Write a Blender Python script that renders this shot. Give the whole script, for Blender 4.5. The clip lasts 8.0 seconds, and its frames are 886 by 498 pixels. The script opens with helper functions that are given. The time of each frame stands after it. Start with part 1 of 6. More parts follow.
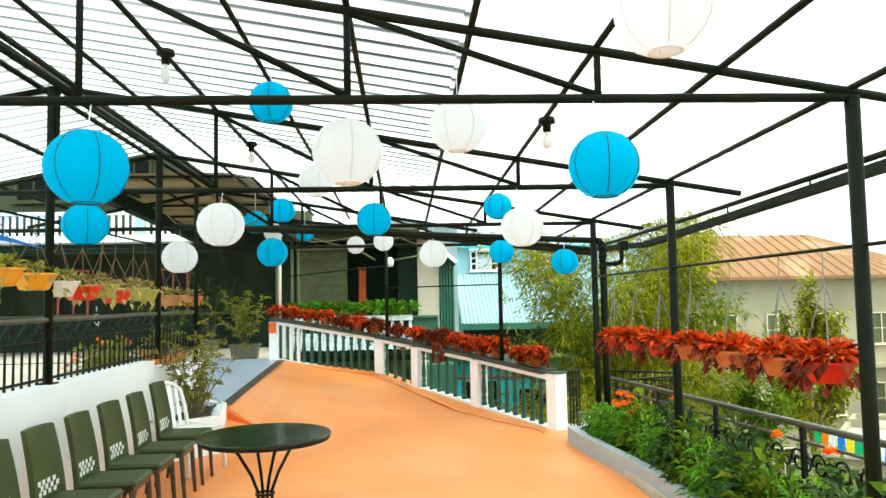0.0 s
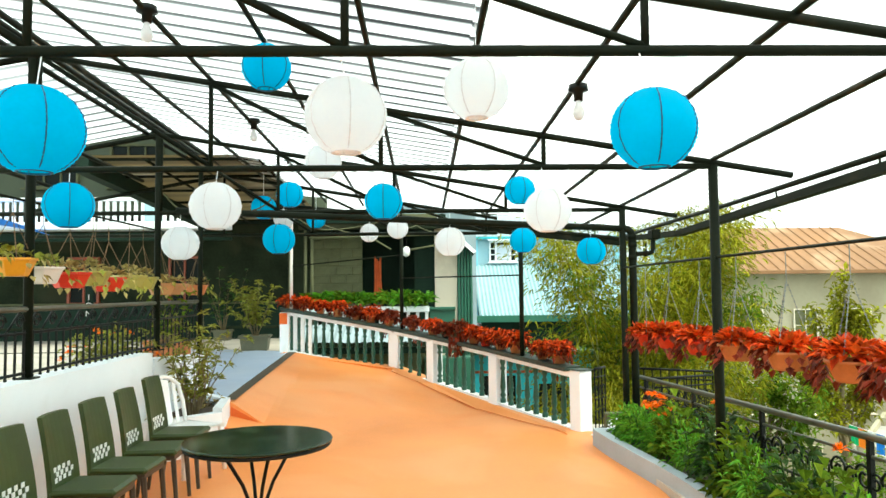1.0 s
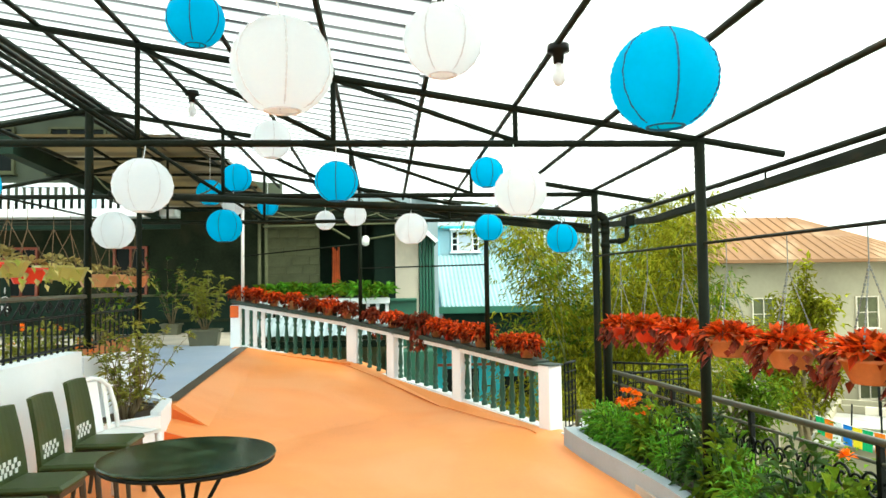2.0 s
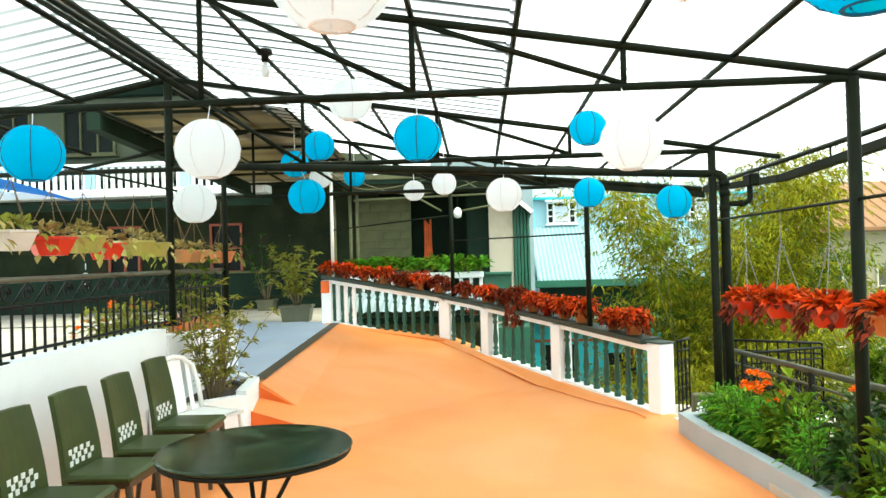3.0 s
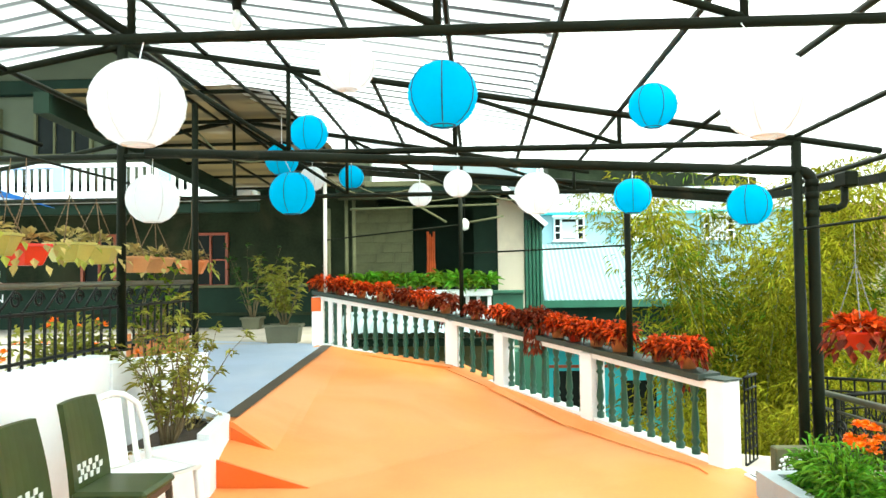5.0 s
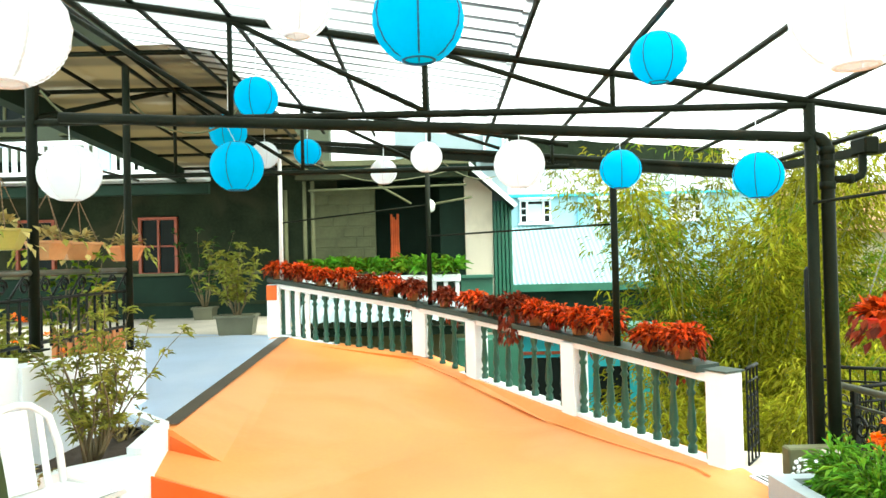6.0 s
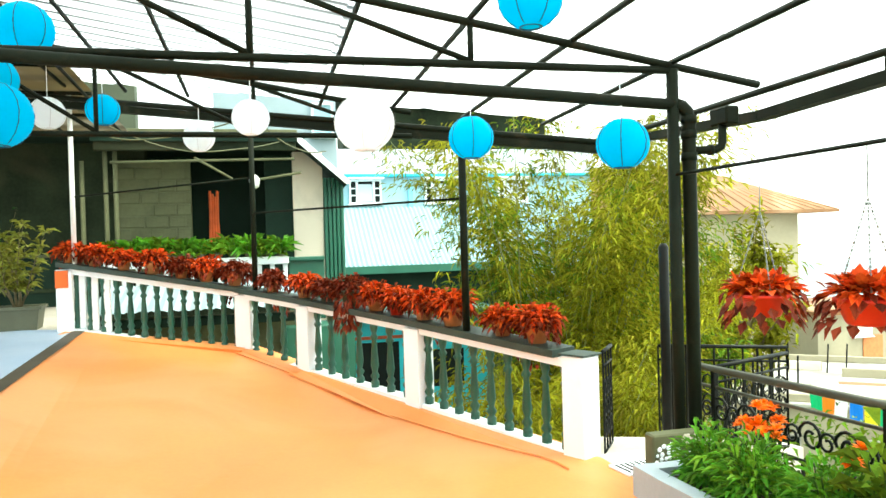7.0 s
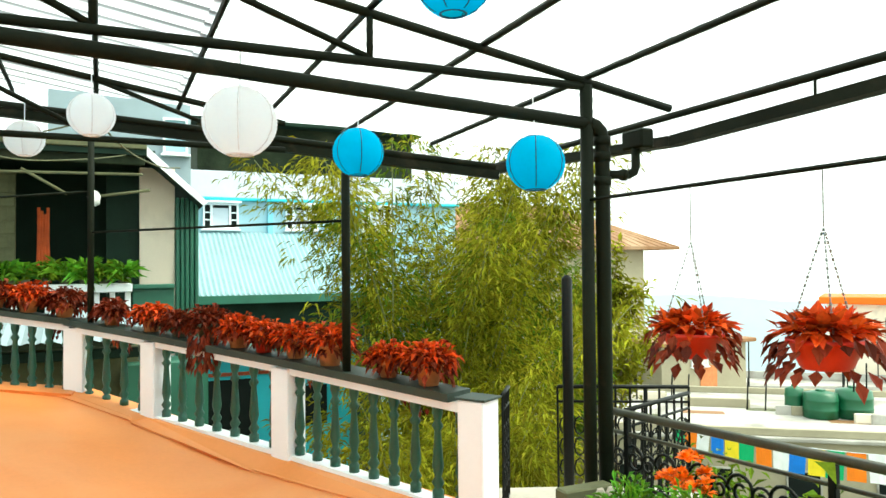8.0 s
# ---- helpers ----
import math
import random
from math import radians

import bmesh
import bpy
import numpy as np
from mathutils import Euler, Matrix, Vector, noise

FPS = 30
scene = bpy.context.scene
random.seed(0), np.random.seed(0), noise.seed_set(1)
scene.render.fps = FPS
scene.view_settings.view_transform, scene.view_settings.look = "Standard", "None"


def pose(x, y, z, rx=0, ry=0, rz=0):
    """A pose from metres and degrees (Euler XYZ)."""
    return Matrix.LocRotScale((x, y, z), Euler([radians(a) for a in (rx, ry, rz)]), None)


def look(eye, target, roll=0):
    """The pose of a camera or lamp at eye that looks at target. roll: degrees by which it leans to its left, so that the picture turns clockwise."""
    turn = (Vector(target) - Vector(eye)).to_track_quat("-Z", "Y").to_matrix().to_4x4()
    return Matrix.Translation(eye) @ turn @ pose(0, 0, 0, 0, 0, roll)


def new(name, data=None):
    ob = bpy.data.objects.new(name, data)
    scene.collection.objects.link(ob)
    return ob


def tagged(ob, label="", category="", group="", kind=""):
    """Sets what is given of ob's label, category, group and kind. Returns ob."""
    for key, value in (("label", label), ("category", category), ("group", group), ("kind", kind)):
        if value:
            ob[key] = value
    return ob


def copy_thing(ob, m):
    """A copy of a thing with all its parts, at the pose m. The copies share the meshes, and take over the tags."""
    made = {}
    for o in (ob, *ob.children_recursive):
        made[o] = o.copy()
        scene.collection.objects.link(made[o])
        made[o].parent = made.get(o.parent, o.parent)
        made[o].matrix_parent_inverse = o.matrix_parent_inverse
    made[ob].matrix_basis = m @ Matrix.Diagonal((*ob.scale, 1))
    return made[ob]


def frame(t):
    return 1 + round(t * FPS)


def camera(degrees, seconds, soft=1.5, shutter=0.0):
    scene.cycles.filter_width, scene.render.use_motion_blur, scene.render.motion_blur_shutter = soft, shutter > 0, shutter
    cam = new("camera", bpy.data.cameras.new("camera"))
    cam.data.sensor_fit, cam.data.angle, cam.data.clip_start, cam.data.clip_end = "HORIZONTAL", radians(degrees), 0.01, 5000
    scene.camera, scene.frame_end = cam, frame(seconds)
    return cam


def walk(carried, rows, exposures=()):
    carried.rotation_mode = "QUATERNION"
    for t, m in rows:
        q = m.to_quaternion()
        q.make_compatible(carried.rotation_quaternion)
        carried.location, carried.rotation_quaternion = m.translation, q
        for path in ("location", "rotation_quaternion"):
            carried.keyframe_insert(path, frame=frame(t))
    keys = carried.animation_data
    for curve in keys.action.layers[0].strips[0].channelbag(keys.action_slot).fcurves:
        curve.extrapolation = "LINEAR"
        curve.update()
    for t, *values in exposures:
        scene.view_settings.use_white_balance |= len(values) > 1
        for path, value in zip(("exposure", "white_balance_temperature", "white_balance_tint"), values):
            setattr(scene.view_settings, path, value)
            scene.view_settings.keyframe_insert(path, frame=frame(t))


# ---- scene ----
cam = camera(62.4, 8.0)
PATH = [
    (0, (0.087, 0.124, 1.64), (0.194, 2.116, 1.775), -1.1),
    (0.5, (0.104, 0.392, 1.623), (0.204, 2.388, 1.709), -1.9),
    (1, (0.135, 0.69, 1.637), (0.19, 2.686, 1.749), -0.6),
    (1.2, (0.141, 0.805, 1.638), (0.212, 2.801, 1.728), -0.7),
    (2.3, (0.172, 1.441, 1.632), (0.344, 3.432, 1.714), -0.8),
    (2.5, (0.194, 1.566, 1.62), (0.252, 3.564, 1.689), -0.8),
    (3, (0.188, 1.854, 1.6), (0.089, 3.851, 1.622), -1.6),
    (3.5, (0.151, 2.175, 1.608), (-0.014, 4.167, 1.637), -1.8),
    (4, (0.116, 2.522, 1.578), (-0.078, 4.512, 1.631), -1.0),
    (4.5, (0.065, 2.846, 1.58), (-0.098, 4.839, 1.602), -0.5),
    (4.7, (0.025, 2.979, 1.566), (-0.086, 4.975, 1.637), -0.4),
    (5.8, (-0.106, 3.726, 1.562), (-0.168, 5.724, 1.619), -1.2),
    (6, (-0.111, 3.88, 1.555), (-0.097, 5.88, 1.583), -1.4),
    (6.5, (-0.142, 4.267, 1.531), (0.054, 6.257, 1.558), -1.9),
    (7, (-0.138, 4.594, 1.517), (0.342, 6.535, 1.486), -1.6),
    (7.5, (-0.112, 4.913, 1.518), (0.544, 6.802, 1.542), -0.4),
    (8, (-0.138, 5.249, 1.502), (0.71, 7.06, 1.548), -0.5),
]
walk(cam, [(t, look(eye, target, roll)) for t, eye, target, roll in PATH],
     [(0.0, 1.25, 6750, -10), (2.5, 1.33, 6750, -10), (4.5, 1.64, 6750, -10), (6.0, 1.80, 6750, -10), (7.0, 1.76, 6750, -10), (7.5, 1.46, 6750, -10), (8.0, 1.25, 6750, -10)])

# ---- light ----
world = bpy.data.worlds.new("sky")
scene.world = world
world.use_nodes = True
wn, wl = world.node_tree.nodes, world.node_tree.links
wn.clear()
w_out = wn.new("ShaderNodeOutputWorld")
w_bg = wn.new("ShaderNodeBackground")
w_sky = wn.new("ShaderNodeTexSky")
w_sky.sky_type = 'NISHITA'
w_sky.sun_disc = False
w_sky.sun_elevation, w_sky.sun_rotation = radians(57), radians(122)
w_sky.air_density, w_sky.dust_density, w_sky.ozone_density = 1.0, 4.0, 1.0
w_co = wn.new("ShaderNodeTexCoord")
w_sep = wn.new("ShaderNodeSeparateXYZ")
w_max = wn.new("ShaderNodeMath")
w_max.operation, w_max.inputs[1].default_value = 'MAXIMUM', 0.08
w_com = wn.new("ShaderNodeCombineXYZ")
wl.new(w_co.outputs["Generated"], w_sep.inputs[0])
wl.new(w_sep.outputs["X"], w_com.inputs["X"])
wl.new(w_sep.outputs["Y"], w_com.inputs["Y"])
wl.new(w_sep.outputs["Z"], w_max.inputs[0])
wl.new(w_max.outputs[0], w_com.inputs["Z"])
wl.new(w_com.outputs[0], w_sky.inputs["Vector"])
w_mix = wn.new("ShaderNodeMix")
w_mix.data_type = 'RGBA'
w_mix.inputs["Factor"].default_value = 0.75
w_mix.inputs["B"].default_value = (7.6, 7.9, 8.2, 1)
wl.new(w_sky.outputs[0], w_mix.inputs["A"])
wl.new(w_mix.outputs["Result"], w_bg.inputs["Color"])
w_bg.inputs["Strength"].default_value = 0.15
wl.new(w_bg.outputs[0], w_out.inputs[0])

sun_data = bpy.data.lights.new("sun", 'SUN')
sun_data.energy, sun_data.angle, sun_data.color = 1.5, radians(30), (1.0, 0.96, 0.90)
sun = new("sun", sun_data)
sun.matrix_world = look((22, -8, 40), (0, 6, 0))


# ---- materials ----
def mat(name, color, rough=0.6, metal=0.0, vary=0.15, scale=6.0, bump=0.1, fine=60.0, spec=0.5, translucent=0.0, stain=None, island=0.0):
    m = bpy.data.materials.new(name)
    m.use_nodes = True
    n, l = m.node_tree.nodes, m.node_tree.links
    bs = n["Principled BSDF"]
    co = n.new("ShaderNodeTexCoord")
    big, small = n.new("ShaderNodeTexNoise"), n.new("ShaderNodeTexNoise")
    big.inputs["Scale"].default_value, small.inputs["Scale"].default_value = scale, fine
    big.inputs["Detail"].default_value, small.inputs["Detail"].default_value = 4, 3
    for t in (big, small):
        l.new(co.outputs["Object"], t.inputs["Vector"])
    add = n.new("ShaderNodeMath")
    add.operation = 'MULTIPLY_ADD'
    add.inputs[1].default_value = 0.35
    l.new(small.outputs["Fac"], add.inputs[0])
    l.new(big.outputs["Fac"], add.inputs[2])
    ramp = n.new("ShaderNodeMapRange")
    ramp.inputs["From Min"].default_value, ramp.inputs["From Max"].default_value = 0.4, 0.95
    ramp.inputs["To Min"].default_value, ramp.inputs["To Max"].default_value = 1 - vary, 1 + vary
    l.new(add.outputs[0], ramp.inputs["Value"])
    hsv = n.new("ShaderNodeHueSaturation")
    hsv.inputs["Color"].default_value = (*color, 1)
    val = ramp.outputs["Result"]
    if island:
        geo = n.new("ShaderNodeNewGeometry")
        isl = n.new("ShaderNodeMapRange")
        isl.inputs["To Min"].default_value, isl.inputs["To Max"].default_value = 1 - island, 1 + island
        l.new(geo.outputs["Random Per Island"], isl.inputs["Value"])
        mul = n.new("ShaderNodeMath")
        mul.operation = 'MULTIPLY'
        l.new(isl.outputs["Result"], mul.inputs[0])
        l.new(val, mul.inputs[1])
        val = mul.outputs[0]
        hue = n.new("ShaderNodeMapRange")
        warm = color[0] > color[1]
        hue.inputs["To Min"].default_value, hue.inputs["To Max"].default_value = 0.5 - (0.0 if warm else 0.06) * island, 0.5 + (0.014 if warm else 0.02) * island
        wrap = n.new("ShaderNodeMath")
        wrap.operation = 'PINGPONG'
        wrap.inputs[1].default_value = 0.13
        l.new(geo.outputs["Random Per Island"], wrap.inputs[0])
        hue.inputs["From Max"].default_value = 0.13
        l.new(wrap.outputs[0], hue.inputs["Value"])
        l.new(hue.outputs["Result"], hsv.inputs["Hue"])
    l.new(val, hsv.inputs["Value"])
    col = hsv.outputs["Color"]
    if stain:
        dirt = n.new("ShaderNodeTexNoise")
        dirt.inputs["Scale"].default_value, dirt.inputs["Detail"].default_value = stain[1], 6
        dirt.inputs["Distortion"].default_value = 0.6
        l.new(co.outputs["Object"], dirt.inputs["Vector"])
        cut = n.new("ShaderNodeMapRange")
        cut.inputs["From Min"].default_value, cut.inputs["From Max"].default_value = stain[2], stain[2] + 0.14
        cut.inputs["To Max"].default_value = stain[3]
        l.new(dirt.outputs["Fac"], cut.inputs["Value"])
        mx = n.new("ShaderNodeMix")
        mx.data_type = 'RGBA'
        mx.inputs["B"].default_value = (*stain[0], 1)
        l.new(cut.outputs["Result"], mx.inputs["Factor"])
        l.new(col, mx.inputs["A"])
        col = mx.outputs["Result"]
    l.new(col, bs.inputs["Base Color"])
    bs.inputs["Roughness"].default_value, bs.inputs["Metallic"].default_value = rough, metal
    bs.inputs["Specular IOR Level"].default_value = spec
    if bump:
        b = n.new("ShaderNodeBump")
        b.inputs["Strength"].default_value, b.inputs["Distance"].default_value = bump, 0.01
        l.new(add.outputs[0], b.inputs["Height"])
        l.new(b.outputs[0], bs.inputs["Normal"])
    if translucent:
        tr = n.new("ShaderNodeBsdfTranslucent")
        l.new(col, tr.inputs["Color"])
        mixs = n.new("ShaderNodeMixShader")
        mixs.inputs[0].default_value = translucent
        l.new(bs.outputs[0], mixs.inputs[1])
        l.new(tr.outputs[0], mixs.inputs[2])
        l.new(mixs.outputs[0], n["Material Output"].inputs["Surface"])
    return m


def sheet_mat(name, color, line, share, pitch):
    """Translucent ribbed roof sheet with differently coloured lines along its ribs."""
    m = mat(name, color, 0.45, 0, 0.08, 0.7, 0.0, 9.0, translucent=share, stain=((0.55, 0.54, 0.5), 0.8, 0.52, 0.35))
    n, l = m.node_tree.nodes, m.node_tree.links
    co = n.new("ShaderNodeTexCoord")
    sep = n.new("ShaderNodeSeparateXYZ")
    l.new(co.outputs["Object"], sep.inputs[0])
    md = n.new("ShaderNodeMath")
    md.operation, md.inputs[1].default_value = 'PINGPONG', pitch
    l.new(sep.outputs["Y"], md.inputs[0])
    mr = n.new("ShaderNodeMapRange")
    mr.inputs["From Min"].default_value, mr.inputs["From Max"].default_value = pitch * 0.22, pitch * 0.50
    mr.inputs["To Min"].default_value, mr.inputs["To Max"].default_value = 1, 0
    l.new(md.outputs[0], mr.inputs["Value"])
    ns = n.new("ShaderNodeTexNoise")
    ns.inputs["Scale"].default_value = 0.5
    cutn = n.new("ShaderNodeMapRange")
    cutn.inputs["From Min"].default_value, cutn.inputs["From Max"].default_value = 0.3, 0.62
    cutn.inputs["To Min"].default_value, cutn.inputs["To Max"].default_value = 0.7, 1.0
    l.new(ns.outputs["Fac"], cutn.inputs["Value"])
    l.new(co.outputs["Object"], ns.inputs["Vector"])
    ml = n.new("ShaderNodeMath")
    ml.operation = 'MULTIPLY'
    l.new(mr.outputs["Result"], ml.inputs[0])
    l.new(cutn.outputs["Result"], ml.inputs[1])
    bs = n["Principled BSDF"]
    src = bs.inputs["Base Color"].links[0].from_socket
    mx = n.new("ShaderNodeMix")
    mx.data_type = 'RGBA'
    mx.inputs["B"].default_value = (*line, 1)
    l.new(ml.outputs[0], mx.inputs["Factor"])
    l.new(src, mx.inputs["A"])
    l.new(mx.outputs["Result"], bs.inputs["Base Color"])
    for nd in n:
        if nd.bl_idname == "ShaderNodeBsdfTranslucent":
            l.new(mx.outputs["Result"], nd.inputs["Color"])
    return m


STEEL = mat("dark painted steel", (0.009, 0.012, 0.007), 0.55, 0.0, 0.35, 3, 0.06, 70, spec=0.07, stain=((0.05, 0.04, 0.025), 4, 0.60, 0.5))
IRON = mat("black wrought iron", (0.006, 0.007, 0.006), 0.45, 0.0, 0.3, 8, 0.1, 90, spec=0.15)
# Rib lines paled in colour here, for the glare that washes them out.
SHEET = sheet_mat("translucent roof sheet", (0.95, 0.96, 0.98), (0.42, 0.43, 0.46), 0.88, 0.1)
SHEET_LINED = sheet_mat("dark-lined translucent roof sheet", (0.85, 0.88, 0.93), (0.03, 0.032, 0.036), 0.87, 0.1)
SHEET_OLD = sheet_mat("aged translucent sheet", (0.13, 0.095, 0.04), (0.06, 0.045, 0.02), 0.3, 0.3)
ORANGE = mat("orange floor paint", (0.79, 0.275, 0.075), 0.5, 0, 0.10, 0.9, 0.05, 30, spec=0.33, stain=((0.81, 0.35, 0.14), 0.6, 0.48, 0.55))
ORANGE_D = mat("deep orange paint", (0.72, 0.13, 0.015), 0.55, 0, 0.12, 2, 0.08, 40)
BLUE_FLOOR = mat("blue grey floor paint", (0.40, 0.48, 0.61), 0.5, 0, 0.12, 1.2, 0.06, 40, stain=((0.54, 0.58, 0.66), 0.7, 0.5, 0.5))
CONCRETE = mat("pale concrete", (0.50, 0.45, 0.38), 0.8, 0, 0.2, 1.5, 0.2, 30)
DARK_STRIP = mat("dark brown floor border", (0.07, 0.055, 0.035), 0.6, 0, 0.3, 3, 0.1, 40)
WHITE = mat("white wall paint", (0.86, 0.90, 0.94), 0.6, 0, 0.03, 1.3, 0.08, 30, stain=((0.68, 0.70, 0.70), 1.6, 0.60, 0.35))
GREEN_CAP = mat("dark green ledge paint", (0.018, 0.035, 0.026), 0.5, 0, 0.3, 4, 0.1, 50)
BALUSTER = mat("dark green gloss paint", (0.012, 0.075, 0.048), 0.35, 0, 0.25, 5, 0.05, 60)
GREY_KERB = mat("grey blue kerb paint", (0.36, 0.42, 0.46), 0.6, 0, 0.12, 2, 0.1, 40)
SOIL = mat("planting soil", (0.06, 0.042, 0.028), 0.95, 0, 0.4, 8, 0.8, 60)
LEATHER = mat("dark olive leatherette", (0.040, 0.058, 0.016), 0.42, 0, 0.2, 6, 0.08, 200, spec=0.25)
WHITE_PATCH = mat("white check pattern", (0.8, 0.8, 0.78), 0.5, 0, 0.05, 8, 0.02)
LEG = mat("dark brown wood leg", (0.035, 0.025, 0.015), 0.4, 0, 0.3, 5, 0.05)
# The paler green blotches are reflections put into the colour.
GLASS_TOP = mat("dark green table top with painted reflections", (0.010, 0.022, 0.010), 0.18, 0, 0.6, 3, 0.0, 20, spec=0.25, stain=((0.06, 0.095, 0.05), 5, 0.52, 0.8))
PLASTIC = mat("white moulded plastic", (0.80, 0.80, 0.79), 0.35, 0, 0.04, 3, 0.02)
PAPER_BLUE = mat("blue lantern paper", (0.02, 0.66, 0.95), 0.7, 0, 0.08, 5, 0.05, 60, translucent=0.7)
PAPER_WHITE = mat("white lantern paper", (0.92, 0.96, 1.0), 0.7, 0, 0.03, 5, 0.05, 60, translucent=0.8)
WIRE_BLUE = mat("dark blue lantern rib", (0.004, 0.10, 0.22), 0.6)
WIRE_GREY = mat("pale grey lantern rib", (0.74, 0.74, 0.77), 0.6)
TERRACOTTA = mat("terracotta", (0.55, 0.20, 0.07), 0.7, 0, 0.15, 8, 0.15)
LEAF_RED = mat("red coleus leaf", (0.54, 0.05, 0.012), 0.5, 0, 0.3, 15, 0.0, spec=0.12, translucent=0.25, island=0.75)
LEAF_GREEN = mat("green leaf", (0.095, 0.17, 0.013), 0.75, 0, 0.6, 1.2, 0.0, spec=0.06, translucent=0.35, island=0.55)
LEAF_DARK = mat("deep green leaf", (0.035, 0.085, 0.018), 0.45, 0, 0.3, 12, 0.0, spec=0.18, translucent=0.25, island=0.5)
LEAF_BRIGHT = mat("bright green leaf", (0.10, 0.28, 0.022), 0.5, 0, 0.3, 12, 0.0, spec=0.18, translucent=0.3, island=0.5)
LEAF_YELLOW = mat("yellow green bamboo leaf", (0.24, 0.25, 0.018), 0.75, 0, 0.75, 0.9, 0.0, spec=0.06, translucent=0.35, island=0.5)
LEAF_DRY = mat("dry straw leaf", (0.34, 0.27, 0.10), 0.6, 0, 0.3, 12, 0.0, spec=0.18, translucent=0.25, island=0.5)
LEAF_OLIVE = mat("olive shrub leaf", (0.25, 0.27, 0.045), 0.5, 0, 0.3, 12, 0.0, spec=0.18, translucent=0.3, island=0.5)
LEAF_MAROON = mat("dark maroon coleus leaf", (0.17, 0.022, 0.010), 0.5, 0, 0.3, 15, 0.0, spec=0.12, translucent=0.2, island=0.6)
# Lighter than the other iron: the light on the top rails is in the colour.
RAIL_LIT = mat("olive grey rail paint with light painted in", (0.075, 0.075, 0.05), 0.4, 0, 0.4, 6, 0.05, 60, spec=0.5)
PETAL = mat("orange petals", (0.92, 0.20, 0.008), 0.5, 0, 0.15, 20, 0.0, translucent=0.3, island=0.3)
BARK = mat("thin brown stem", (0.16, 0.12, 0.06), 0.8, 0, 0.3, 10, 0.3)
CULM = mat("bamboo culm", (0.17, 0.19, 0.05), 0.4, 0, 0.3, 3, 0.05)


# ---- mesh building ----
class Shape:
    def __init__(self):
        self.v, self.f = [], []

    def add(self, verts, faces):
        k = len(self.v)
        self.v.extend(tuple(p) for p in verts)
        self.f.extend(tuple(i + k for i in f) for f in faces)
        return self

    def box(self, c, s, rz=0.0):
        ca, sa = math.cos(rz), math.sin(rz)
        vs = []
        for z in (-0.5, 0.5):
            for x, y in ((-0.5, -0.5), (0.5, -0.5), (0.5, 0.5), (-0.5, 0.5)):
                px, py = x * s[0], y * s[1]
                vs.append((c[0] + px * ca - py * sa, c[1] + px * sa + py * ca, c[2] + z * s[2]))
        return self.add(vs, [(3, 2, 1, 0), (4, 5, 6, 7), (0, 1, 5, 4), (1, 2, 6, 5), (2, 3, 7, 6), (3, 0, 4, 7)])

    def bevel_box(self, c, s, b=0.008, m=None):
        """A box with chamfered edges; m places it."""
        bm = bmesh.new()
        for sx in (-1, 1):
            for sy in (-1, 1):
                for sz in (-1, 1):
                    h = (s[0] / 2, s[1] / 2, s[2] / 2)
                    for k in range(3):
                        p = [sx * h[0], sy * h[1], sz * h[2]]
                        for j, sg in enumerate((sx, sy, sz)):
                            if j != k:
                                p[j] -= sg * b
                        bm.verts.new(p)
        bmesh.ops.convex_hull(bm, input=bm.verts)
        bm.verts.index_update()
        mm = Matrix.Translation(c) if m is None else m @ Matrix.Translation(c)
        self.add([mm @ v.co for v in bm.verts], [[v.index for v in f.verts] for f in bm.faces])
        bm.free()
        return self

    def tube(self, pts, r, n=8, cap=True):
        """A round tube along points; r is one radius or one for each point."""
        pts = [Vector(p) for p in pts]
        rs = r if isinstance(r, (list, tuple)) else [r] * len(pts)
        vs, fs = [], []
        side = None
        for i, p in enumerate(pts):
            d = (pts[min(i + 1, len(pts) - 1)] - pts[max(i - 1, 0)]).normalized()
            if side is None:
                side = d.cross(Vector((0, 0, 1)) if abs(d.z) < 0.9 else Vector((1, 0, 0))).normalized()
            else:
                side = (side - d * side.dot(d)).normalized()
            up = d.cross(side)
            for k in range(n):
                a = 2 * math.pi * k / n
                vs.append(p + rs[i] * (math.cos(a) * side + math.sin(a) * up))
        for i in range(len(pts) - 1):
            for k in range(n):
                fs.append((i * n + k, i * n + (k + 1) % n, (i + 1) * n + (k + 1) % n, (i + 1) * n + k))
        if cap:
            fs.append(tuple(range(n - 1, -1, -1)))
            fs.append(tuple((len(pts) - 1) * n + k for k in range(n)))
        return self.add(vs, fs)

    def lathe(self, prof, n=16, c=(0, 0, 0), sx=1.0, sy=1.0):
        vs, fs = [], []
        for r, z in prof:
            for k in range(n):
                a = 2 * math.pi * k / n
                vs.append((c[0] + sx * r * math.cos(a), c[1] + sy * r * math.sin(a), c[2] + z))
        for i in range(len(prof) - 1):
            for k in range(n):
                fs.append((i * n + k, i * n + (k + 1) % n, (i + 1) * n + (k + 1) % n, (i + 1) * n + k))
        return self.add(vs, fs)

    def prism(self, poly, z0, z1):
        n = len(poly)
        vs = [(x, y, z0) for x, y in poly] + [(x, y, z1) for x, y in poly]
        fs = [tuple(range(n - 1, -1, -1)), tuple(range(n, 2 * n))]
        fs += [(i, (i + 1) % n, n + (i + 1) % n, n + i) for i in range(n)]
        return self.add(vs, fs)

    def leaf(self, p, d, length, width, droop=0.3, up=None):
        """A folded pointed leaf of four triangles at p, growing along d."""
        d = Vector(d).normalized()
        s = d.cross(Vector((0, 0, 1)))
        s = s.normalized() if s.length > 1e-3 else Vector((1, 0, 0))
        nrm = s.cross(d)
        p = Vector(p)
        mid = p + d * length * 0.5
        tip = p + d * length - Vector((0, 0, 1)) * droop * length
